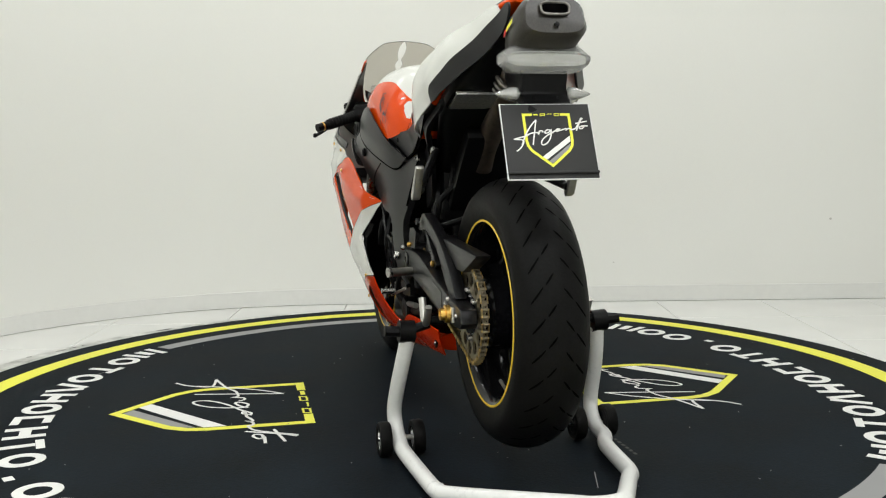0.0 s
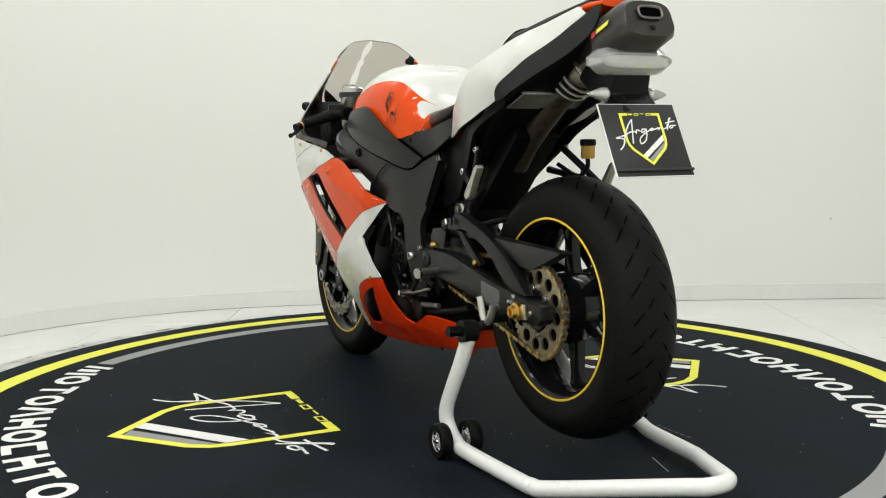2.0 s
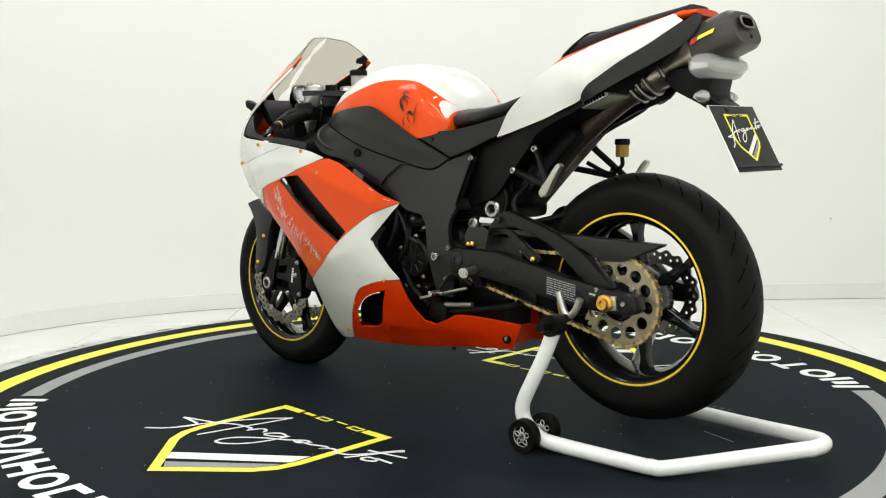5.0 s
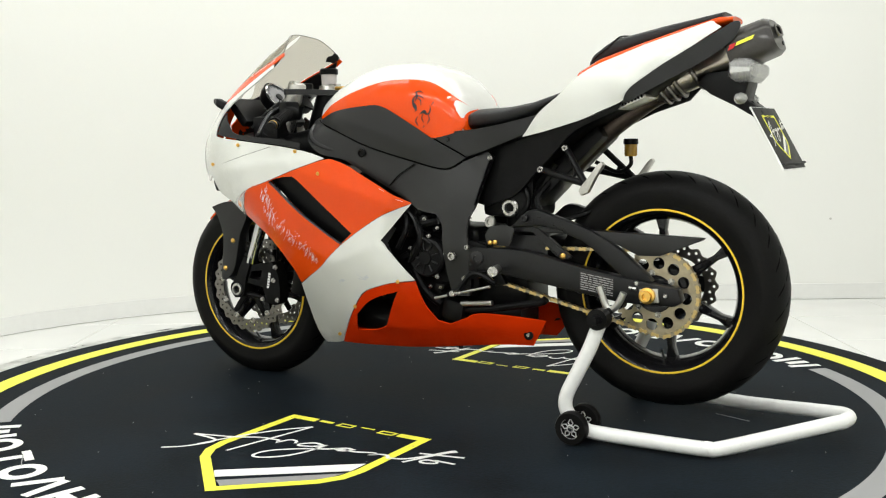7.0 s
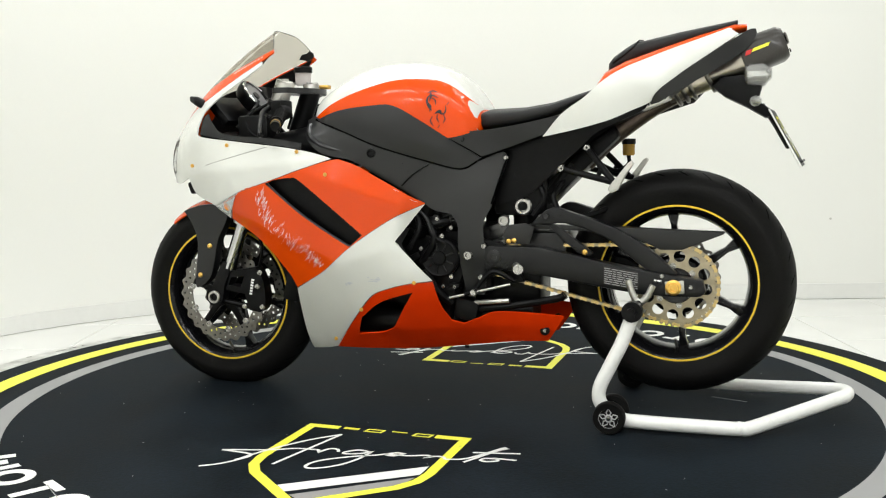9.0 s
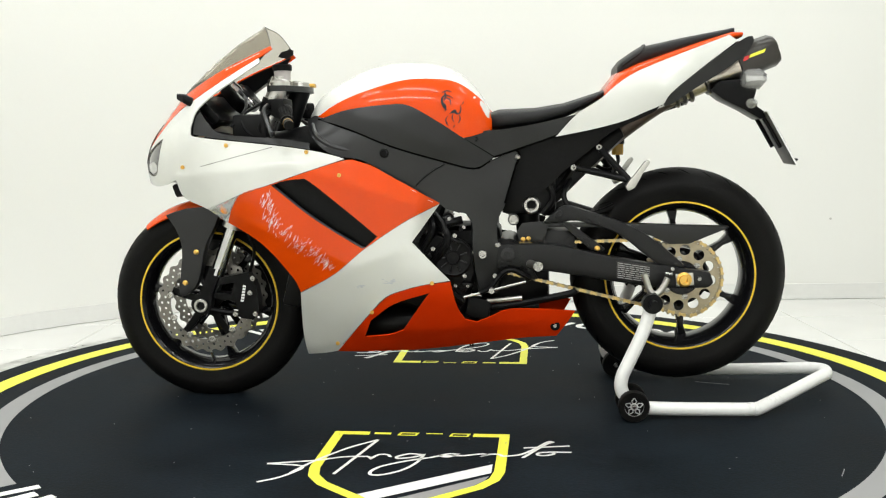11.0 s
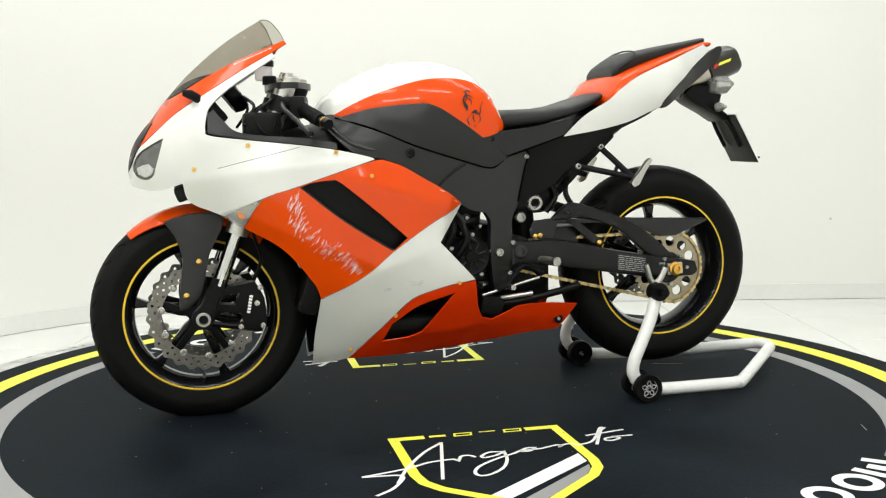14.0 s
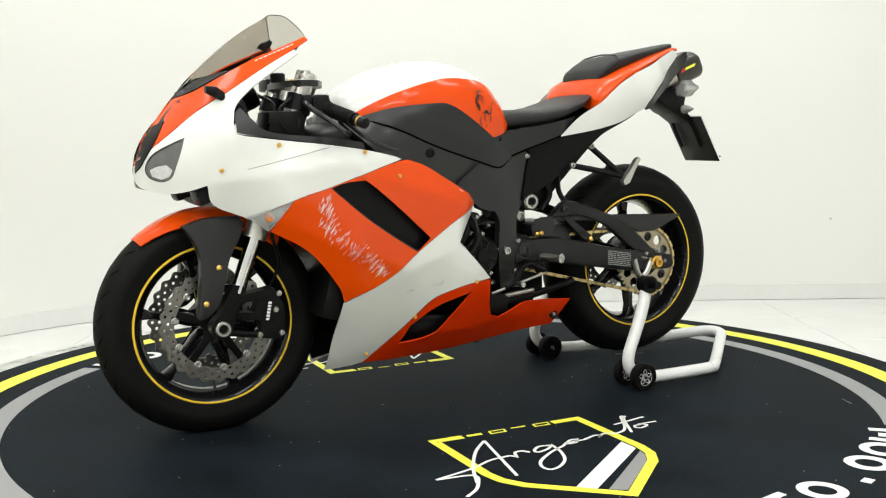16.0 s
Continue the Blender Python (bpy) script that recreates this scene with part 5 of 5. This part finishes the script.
def wheel(name, label, cx, cz, R, half, rim_r, spokes, twist):
    crown = [(0, 1.0), (.26, .9935), (.52, .972), (.74, .938), (.90, .898), (.985, .855), (1.0, .825)]
    flank = [(rim_r + .03, half * .985), (rim_r + .004, half * .90), (rim_r - .012, half * .84)]
    edge = [(R * r, half * h) for h, r in reversed(crown)]
    prof = flank[::-1] + edge + [(r, -h) for r, h in edge[-2::-1]] + [(r, -h) for r, h in flank]
    w = part(name, lathe_bm(prof, (cx, 0, cz), seg=96, closed=True), RUBBER, BIKE, label)
    rim_w = half * .84
    barrel = [(rim_r + .001, rim_w), (rim_r - .004, rim_w + .004), (rim_r - .012, rim_w), (rim_r - .020, rim_w * .8), (rim_r - .030, rim_w * .35), (rim_r - .031, -rim_w * .35), (rim_r - .020, -rim_w * .8), (rim_r - .012, -rim_w), (rim_r - .004, -rim_w - .004), (rim_r + .001, -rim_w), (rim_r - .012, -rim_w * .6), (rim_r - .020, 0), (rim_r - .012, rim_w * .6)]
    rim = part("rim", lathe_bm(barrel, (cx, 0, cz), seg=96, closed=True), GLOSSBLACK, w, "gloss black wheel rim")
    for s in (1, -1):
        part("rim_tape", lathe_bm([(rim_r + .002, s * (rim_w + .001)), (rim_r - .001, s * (rim_w + .0052)), (rim_r - .0045, s * (rim_w + .0052)), (rim_r - .006, s * (rim_w + .002))], (cx, 0, cz), seg=96, closed=True), TAPE, rim, "yellow rim tape")
    part("hub", lathe_bm([(.0, .062), (.024, .062), (.03, .055), (.038, .045), (.034, .02), (.034, -.02), (.038, -.045), (.03, -.055), (.024, -.062), (0, -.062)], (cx, 0, cz), seg=40), GLOSSBLACK, w)
    for k in range(spokes):
        a = twist + k * 360 / spokes
        out = [(.03, -.014), (.06, -.017), (rim_r - .06, -.008), (rim_r - .026, -.016), (rim_r - .026, .016), (rim_r - .06, .008), (.06, .017), (.03, .014)]
        sp = slab_bm(out, -.016, .016, .004)
        bmesh.ops.transform(sp, matrix=pose(cx, 0, cz, 0, -a, 0), verts=sp.verts)
        part("spoke", sp, GLOSSBLACK, w)
    # tread grooves
    rnd = random.Random(3)
    bm = bmesh.new()

    def on(a, t):
        r = R * float(np.interp(abs(t), [p[0] for p in crown], [p[1] for p in crown])) + .0012
        return Vector((cx + r * math.cos(a), half * t, cz + r * math.sin(a)))
    for k in range(30):
        for t0, t1, sh in ((.12, .34, .07), (.42, .72, .10), (-.12, -.34, .07), (-.42, -.72, .10)):
            a0 = k * math.tau / 30 + (0 if t0 > 0 else math.tau / 60) + (.09 if abs(t0) > .4 else 0)
            prev = None
            for j in range(5):
                q = j / 4
                ww = .0035 * (.35 + .65 * math.sin(math.pi * (.1 + .8 * q)))
                t = t0 + (t1 - t0) * q
                a = a0 + sh * q
                cur = [bm.verts.new(on(a - ww / R, t)), bm.verts.new(on(a + ww / R, t))]
                if prev:
                    bm.faces.new((prev[0], prev[1], cur[1], cur[0]))
                prev = cur
    tagged(part("tread_groove", bm, GROOVE, w, smooth=0), kind="stuff")
    part("valve", tube_bm([(cx, .02, cz - rim_r + .03), (cx + .004, .035, cz - rim_r + .055)], .004, 8, 1), STEEL, rim)
    return w


def petal_disc(parent, cx, cy, cz, R, r_in, petals, rows, label):
    """A wavy drilled brake disc on its carrier."""
    outer = [(cx + (R + .0045 * math.cos(a * petals)) * math.cos(a), cz + (R + .0045 * math.cos(a * petals)) * math.sin(a)) for a in np.linspace(0, math.tau, petals * 8, endpoint=False)]
    inner = [(cx + r_in * math.cos(a), cz + r_in * math.sin(a)) for a in np.linspace(0, math.tau, 40, endpoint=False)]
    holes = [inner]
    for r, cnt, ph in rows:
        for k in range(cnt):
            a = (k + ph) * math.tau / cnt
            holes.append([(cx + r * math.cos(a) + .0042 * math.cos(b), cz + r * math.sin(a) + .0042 * math.sin(b)) for b in np.linspace(0, math.tau, 8, endpoint=False)])
    d = part("brake_disc", slab_bm(outer, cy - .0025, cy + .0025, 0, 0, holes), DISC, parent, label)
    return d


def wheels():
    fw = wheel("front_wheel", "front wheel with black tyre and yellow rim stripe", .700, .288, .300, .055, .2125, 6, 12)
    rw = wheel("rear_wheel", "wide rear tyre with yellow rim stripe", -.694, .3685, .312, .080, .216, 6, 25)
    for s in (1, -1):
        petal_disc(fw, .700, s * .068, .288, .147, .112, 24, ((.138, 24, .0), (.128, 24, .5), (.119, 24, .0)), "drilled petal brake disc")
        carrier = []
        for k in range(5):
            a = radians(k * 72 + 20)
            for r, da in ((.034, -34), (.046, -13), (.112, -5), (.112, 5), (.046, 13)):
                carrier.append((.700 + r * math.cos(a + radians(da)), .288 + r * math.sin(a + radians(da))))
        part("disc_carrier", slab_bm(carrier, s * .060, s * .066, .002), BLACK, fw)
        me = finish(lathe_bm([(0, 0), (.010, 0), (.010, .004), (.007, .005), (.005, .003), (0, .003)], seg=14), "disc_button", STEEL)
        for k in range(10):
            a = k * math.tau / 10 + .2
            share("disc_button", me, fw, pose(.700 + .112 * math.cos(a), s * .069, .288 + .112 * math.sin(a), 0, 0, 0 if s > 0 else 180))
    part("front_axle", lathe_bm([(0, .100), (.020, .100), (.020, .131), (.018, .133), (.013, .133), (.011, .118), (0, .118)], (.700, 0, .288), seg=24), STEEL, BIKE, "hollow steel front axle end")
    petal_disc(rw, -.694, -.085, .3685, .108, .075, 18, ((.100, 18, 0), (.09, 18, .5)), "rear petal brake disc")
    # sprocket with round holes and teeth
    R, teeth = .108, 44
    out = []
    for k in range(teeth):
        for q, rr in ((0, R - .005), (.3, R + .004), (.5, R + .005), (.7, R + .004)):
            a = (k + q) * math.tau / teeth
            out.append((-.694 + rr * math.cos(a), .3685 + rr * math.sin(a)))
    holes = [[(-.694 + .040 * math.cos(b), .3685 + .040 * math.sin(b)) for b in np.linspace(0, math.tau, 30, endpoint=False)]]
    for k in range(12):
        a = k * math.tau / 12 + .1
        holes.append([(-.694 + .080 * math.cos(a) + .0155 * math.cos(b), .3685 + .080 * math.sin(a) + .0155 * math.sin(b)) for b in np.linspace(0, math.tau, 16, endpoint=False)])
    part("sprocket", slab_bm(out, .100, .106, 0, 0, holes), SPROCKET, rw, "bronze rear sprocket with round holes")
    part("sprocket_carrier", lathe_bm([(0, .06), (.065, .06), (.062, .095), (.050, .104), (.045, .112), (0, .112)], (-.694, 0, .3685), seg=40), GLOSSBLACK, rw)
    part("hub_drum", lathe_bm([(0, .078), (.070, .078), (.082, .070), (.086, .03), (.080, -.02), (.060, -.05), (0, -.05)], (-.694, 0, .3685), seg=40), GLOSSBLACK, rw)
    me = finish(bolt_bm(.007, .012), "sprocket_bolt", STEEL)
    for k in range(6):
        a = k * math.tau / 6 + .36
        share("sprocket_bolt", me, rw, pose(-.694 + .054 * math.cos(a), .104, .3685 + .054 * math.sin(a)))
    # chain round sprocket and along both runs
    path = []
    for k in range(40):
        a = math.pi / 2 + .03 + k / 39 * (math.pi * .93)
        path.append((-.694 + .112 * math.cos(a), .3685 + .112 * math.sin(a)))
    fx, fz, fr = -.185, .425, .042
    path += [(fx + fr * math.cos(a), fz + fr * math.sin(a)) for a in np.linspace(-math.pi / 2 - .25, math.pi / 2, 12)]
    P = [np.array(p) for p in path] + [np.array(path[0])]
    cum = np.r_[0, np.cumsum([np.linalg.norm(b - a) for a, b in zip(P, P[1:])])]
    n = int(cum[-1] / .0159) // 2 * 2
    links = []
    for wide in (0, 1):
        bm = bmesh.new()
        prof = [(-.011, 0), (-.0085, .0055), (-.003, .0035), (.003, .0035), (.0085, .0055), (.011, 0), (.0085, -.0055), (.003, -.0035), (-.003, -.0035), (-.0085, -.0055)]
        for yy in ((-.0085, -.0065), (.0065, .0085)) if wide else ((-.006, -.004), (.004, .006)):
            slab_bm(prof, *yy, 0, 0, (), bm)
        if wide:
            for px_ in (-.008, .008):
                tube_bm([(px_, -.0095, 0), (px_, .0095, 0)], .0024, 8, 1, bm)
        else:
            for px_ in (-.008, .008):
                tube_bm([(px_, -.005, 0), (px_, .005, 0)], .005, 8, 1, bm)
        links.append(finish(bm, "link", CHAINGOLD if wide else SPROCKET))
    chain = part("chain", tube_bm([(p[0], .103, p[1]) for p in P[:-1]], .0009, 6, 1, closed=True), SPROCKET, BIKE, "gold drive chain")
    for k in range(n):
        d = (k + .5) / n * cum[-1]
        x0, z0 = np.interp(d - .004, cum, [p[0] for p in P]), np.interp(d - .004, cum, [p[1] for p in P])
        x1, z1 = np.interp(d + .004, cum, [p[0] for p in P]), np.interp(d + .004, cum, [p[1] for p in P])
        share("link", links[k % 2], chain, pose((x0 + x1) / 2, .103, (z0 + z1) / 2, 0, -math.degrees(math.atan2(z1 - z0, x1 - x0)), 0))


def swingarm():
    low = [(-.17, .47), (-.243, .470), (-.339, .467), (-.495, .434), (-.602, .415), (-.713, .398), (-.765, .39), (-.775, .36), (-.76, .347), (-.728, .345), (-.602, .348), (-.402, .380), (-.243, .402), (-.17, .40)]
    brace = [(-.30, .53), (-.345, .572), (-.375, .578), (-.414, .567), (-.53, .528), (-.62, .475), (-.70, .405), (-.66, .398), (-.62, .412), (-.565, .455), (-.505, .500), (-.40, .535), (-.36, .532)]
    stay = [(-.345, .532), (-.375, .53), (-.455, .47), (-.475, .455), (-.46, .445), (-.43, .455)]
    for s in (1, -1):
        arm = part("swingarm", slab_bm(low, s * .110, s * .150, .008, 2), ARM, BIKE, "black box-section swingarm")
        part("brace", slab_bm(brace, s * .112, s * .142, .006, 2), ARM, arm)
        part("axle_block", box_bm((.05, .008, .036), pose(-.694, s * .153, .370, 0, 5, 0), .003), BLACK if s < 0 else ALU, arm)
        part("axle_nut", lathe_bm([(0, s * .156), (.021, s * .156), (.021, s * .166), (.015, s * .168), (.014, s * .178), (.008, s * .178), (.007, s * .170), (0, s * .170)], (-.691, 0, .371), seg=6 if s < 0 else 24), GOLD, arm, "gold axle nut")
        part("adjuster", tube_bm([(-.66, s * .152, .385), (-.64, s * .152, .387)], .005, 8, 1), STEEL, arm)
        part("paddock_spool", tube_bm([(-.625, s * .15, .345), (-.625, s * .185, .345)], .010, 12, 1), BLACK, arm)
        if s > 0:
            part("info_sticker", slab_bm([(-.505, .424), (-.598, .409), (-.598, .362), (-.505, .374)], .1503, .1508, 0), INK, arm)
            bm = bmesh.new()
            rnd = random.Random(5)
            for row in range(8):
                x = -.508
                while x > -.594:
                    ln = rnd.uniform(.006, .022)
                    z = .419 - row * .0058 + (x + .505) * .15
                    e = max(x - ln, -.597)
                    f = [bm.verts.new((a, .1514, b)) for a, b in ((x, z), (e, z + (e - x) * .15), (e, z + (e - x) * .15 - .0026), (x, z - .0026))]
                    bm.faces.new(f)
                    x = e - .003
            part("small_print", bm, GREYINK, arm, "grey lines of small print", smooth=0)
    for x, z, r in ((-.20, .44, .020), (-.345, .555, .010), (-.66, .40, .006), (-.735, .372, .006)):
        for s in (1, -1):
            part("arm_bolt", lathe_bm([(0, s * .148), (r, s * .148), (r, s * .153), (r * .8, s * .155), (r * .45, s * .155), (r * .4, s * .152), (0, s * .152)], (x, 0, z), seg=16), SATIN if r > .008 else STEEL, BIKE)
    part("pivot_beam", tube_bm([(-.20, -.13, .44), (-.20, .13, .44)], .045, 20, 1), ARM, BIKE)
    part("cross_beam", box_bm((.14, .23, .12), pose(-.33, 0, .45), .02), ARM, BIKE)
    part("stay_strut", slab_bm(stay, .118, .134, .003), ARM, BIKE)
    part("guard_screw", lathe_bm([(0, .135), (.008, .135), (.008, .140), (.004, .143), (0, .143)], (-.452, 0, .457), seg=12), GOLD, BIKE)
    hug = [(-.29, .530), (-.50, .528), (-.82, .517), (-.815, .511), (-.71, .468), (-.655, .467), (-.60, .492), (-.45, .515), (-.30, .517)]
    part("chain_guard", slab_bm(hug, .092, .128, .003), SATIN, BIKE, "pointed black chain guard")
    part("linkage", box_bm((.20, .15, .14), pose(-.22, 0, .36), .02), BLACK, BIKE)
    part("battery_box", box_bm((.16, .16, .18), pose(-.26, 0, .64), .02), BLACK, BIKE)


def front_end():
    for s in (1, -1):
        y = s * .105
        leg = part("fork_slider", tube_bm([(.655, y, .377), (.590, y, .554)], .0205, 20, 1), CHROME, BIKE, "chromed fork tube")
        part("fork_outer", tube_bm([(.585, y, .568), (.447, y, .944)], .027, 20, 1), STEEL, BIKE, "silver outer fork tube")
        part("fork_seal", tube_bm([(.604, y, .516), (.580, y, .582)], .0310, 20, 1), ALU, BIKE)
        foot = [(.668, .40), (.640, .395), (.650, .36), (.665, .325), (.672, .285), (.685, .262), (.712, .26), (.728, .28), (.728, .303), (.705, .325), (.690, .36)]
        part("fork_foot", slab_bm(foot, s * .085, s * .125, .006, 2), BLACK, BIKE, "black fork foot")
        cal = [(.645, .37), (.56, .385), (.535, .34), (.53, .27), (.548, .245), (.585, .25), (.60, .30), (.665, .31)]
        ca = part("brake_caliper", slab_bm(cal, s * .074, s * .118, .007, 2, [[(.645, .35), (.60, .355), (.612, .322), (.655, .326)]]), BLACK, BIKE, "black radial brake caliper")
        part("caliper_arm", tube_bm([(.69, y, .275), (.62, s * .1, .262), (.555, s * .1, .255)], .009, 10, 3), BLACK, ca)
        me = finish(bolt_bm(.006, .008), "caliper_bolt", STEEL)
        for x, z in ((.545, .368), (.54, .262), (.60, .262), (.555, .325)):
            share("caliper_bolt", me, ca, pose(x, s * .118, z, 0, 0, 0 if s > 0 else 180))
        bm = bmesh.new()
        for k in range(6):
            z = .300 + k * .0085
            x = .578 - k * .0016
            bm.faces.new([bm.verts.new((a, s * .1185, b)) for a, b in ((x + .006, z), (x + .004, z + .006), (x - .005, z + .004), (x - .003, z - .002))])
        part("caliper_mark", bm, STICKER, ca, smooth=0)
        part("brake_hose", tube_bm([(.56, s * .09, .385), (.54, s * .11, .45), (.56, s * .12, .53), (.53, s * .10, .62)], .005, 8, 6), BLACK, BIKE)
        cover = [(.790, .545), (.735, .562), (.655, .566), (.640, .548), (.650, .515), (.671, .47), (.682, .42), (.694, .378), (.712, .345), (.745, .322), (.772, .316), (.776, .335), (.766, .40), (.757, .462), (.768, .515)]
        cover = [(.712 + (x - .712) * (.78 + .28 * min(max((z - .44) / .1, 0), 1)), z + .012 * min(max((z - .50) / .05, 0), 1)) for x, z in cover]
        fc = part("fork_guard", slab_bm(cover, s * .092, s * .132, .008, 2), SATIN, BIKE, "dark satin fork guard")
        for x, z in ((.742, .357), (.706, .448)):
            part("guard_bolt", lathe_bm([(0, s * .131), (.008, s * .131), (.008, s * .135), (.004, s * .138), (0, s * .138)], (x, 0, z), seg=12), GOLD, fc)
    # front mudguard: an arched strip over the tyre with flared edges
    bm = bmesh.new()
    rings = []
    for k in range(25):
        q = k / 24
        a = radians(50 + 78 * q)
        r = .306 + .006 * math.sin(math.pi * q)
        w = .048 + .042 * min(q * 2.2, 1) if q < .75 else .09
        ring = []
        for j in range(13):
            u = -1 + j / 6
            rr = r - .050 * abs(u) ** 2.6 * min(1, .35 + q)
            ring.append(bm.verts.new((.697 + rr * math.cos(a), w * u, .286 + rr * math.sin(a))))
        rings.append(ring)
    for A, B in zip(rings, rings[1:]):
        for j in range(12):
            bm.faces.new((A[j], A[j + 1], B[j + 1], B[j]))
    bmesh.ops.recalc_face_normals(bm, faces=bm.faces)
    thicken(bm, .004)
    part("front_mudguard", bm, ORANGE, BIKE, "orange front mudguard", smooth=50)
    part("lower_yoke", box_bm((.09, .25, .035), pose(.535, 0, .70, 0, -20, 0), .01), BLACK, BIKE)
    part("steering_stem", tube_bm([(.50, 0, .69), (.415, 0, .92)], .03, 16, 1), BLACK, BIKE)


fairing()
tank()
chassis()
seat_and_tail()
pegs_and_controls()
wheels()
swingarm()
before = set(BIKE.children)
front_end()
# the fork stands turned a little to the left
STEER = pose(.604, 0, .001) @ pose(0, 0, 0, 0, 0, 0.5) @ pose(-.60, 0, 0)
for ob in BIKE.children:
    if (ob not in before and not ob.name.startswith("steering")) or ob.name.startswith(("front_wheel", "front_axle")):
        ob.matrix_basis = STEER @ ob.matrix_basis


# ---- paddock stand ----
STICKER_GREY = material("caster_silver", (0.62, 0.62, 0.62), 0.35, 0.6, grain=90, vary=0.1)


def paddock_stand():
    st = thing("paddock_stand", "white tubular paddock stand lifting the rear wheel", "paddock stand")
    up = [(-.598, .24, .300), (-.575, .249, .235), (-.545, .256, .171), (-.518, .26, .110), (-.523, .258, .068), (-.565, .256, .034), (-.62, .255, .026)]
    loop = up + [(-.84, .243, .022), (-.875, .236, .022), (-.91, .215, .023), (-1.115, .028, .060), (-1.143, -.002, .064), (-1.152, -.038, .066), (-1.138, -.070, .064), (-1.105, -.092, .060), (-.955, -.168, .038), (-.915, -.190, .032), (-.86, -.205, .028), (-.70, -.225, .028)] + [(x, -y, z) for x, y, z in reversed(up)]
    part("tube_frame", tube_bm(loop, .0185, 16, 5), STANDPAINT, st, "white painted bent steel tube")
    for s in (1, -1):
        cup = part("lift_cup", tube_bm([(-.60, s * .225, .315), (-.60, s * .262, .317)], .027, 16, 1), BLACK, st, "black rubber lift adapter")
        part("cup_end", tube_bm([(-.60, s * .262, .317), (-.60, s * .296, .319)], .013, 8, 1), BLACK, cup)
        fork = part("lift_hook", tube_bm([(-.583, s * .20, .392), (-.600, s * .20, .345), (-.615, s * .20, .335), (-.632, s * .20, .348), (-.648, s * .20, .380)], .009, 10, 4), ALU, st, "aluminium hook under the swingarm")
        part("hook_pin", tube_bm([(-.613, s * .19, .335), (-.605, s * .24, .318)], .011, 10, 1), BLACK, st)
        part("wheel_axle", tube_bm([(-.548, s * .19, .042), (-.548, s * .30, .042)], .007, 10, 1), STEEL, st)
        for y in (.210, .292):
            w = part("caster", lathe_bm([(.026, -.014), (.040, -.014), (.0425, -.009), (.0425, .009), (.040, .014), (.026, .014)], (-.548, s * y, .042), seg=36, closed=True), RUBBER, st, "small black rubber caster wheel")
            part("caster_hub", lathe_bm([(0, s * .008), (.006, s * .012), (.010, s * .006), (.024, s * .006), (.028, s * .012), (.028, -s * .012), (0, -s * .012)], (-.548, s * y, .042), seg=24), BLACK, w)
            bm = bmesh.new()
            for k in range(5):
                a = k * math.tau / 5 + .3
                c = Vector((-.548, s * (y + .0095), .042))
                for b in (.42, -.42):
                    tube_bm([c + Vector((.006 * math.cos(a), 0, .006 * math.sin(a))), c + Vector((.016 * math.cos(a + b), 0, .016 * math.sin(a + b))), c + Vector((.026 * math.cos(a), 0, .026 * math.sin(a)))], .0016, 6, 1, bm)
            for q in (.0275, .0085):
                tube_bm([c + Vector((q * math.cos(a), 0, q * math.sin(a))) for a in np.linspace(0, math.tau, 30)], .0022, 6, 1, bm)
            part("caster_spoke", bm, STICKER_GREY, w, "silver star spokes")
            part("hub_cap", lathe_bm([(0, s * .016), (.005, s * .015), (.007, s * .010), (0, s * .010)], (-.548, s * y, .042), seg=14), CHROME, w)
    bm = bmesh.new()
    for k in range(6):
        x = -.70 - k * .022
        bm.faces.new([bm.verts.new(p) for p in ((x, -.250, .0427), (x - .014, -.250, .0427), (x - .014, -.242, .0427), (x, -.242, .0427))])
    part("stand_mark", bm, INK, st, smooth=0)
    return st


STAND = paddock_stand()
floor_tiles(ROOM_FLOOR)


# ---- movement: the turntable carries bike and stand round ----
def motions():
    rows = [k * 0.5 for k in range(33)]
    start, rate, slowing = 102.03, 6.5635, 0.003565

    def turned(t):
        return start + rate * t - slowing * t * t
    walk(TABLE, [(t, pose(0, 0, 0, 0, 0, turned(t))) for t in rows])
    for carried, dx, dy in ((BIKE, 0.0, -0.003), (STAND, 0.007, -0.010)):
        walk(carried, [(t, pose(0, 0, 0, 0, 0, turned(t)) @ pose(dx, dy, 0, 0, 0, 1.7)) for t in rows])


motions()
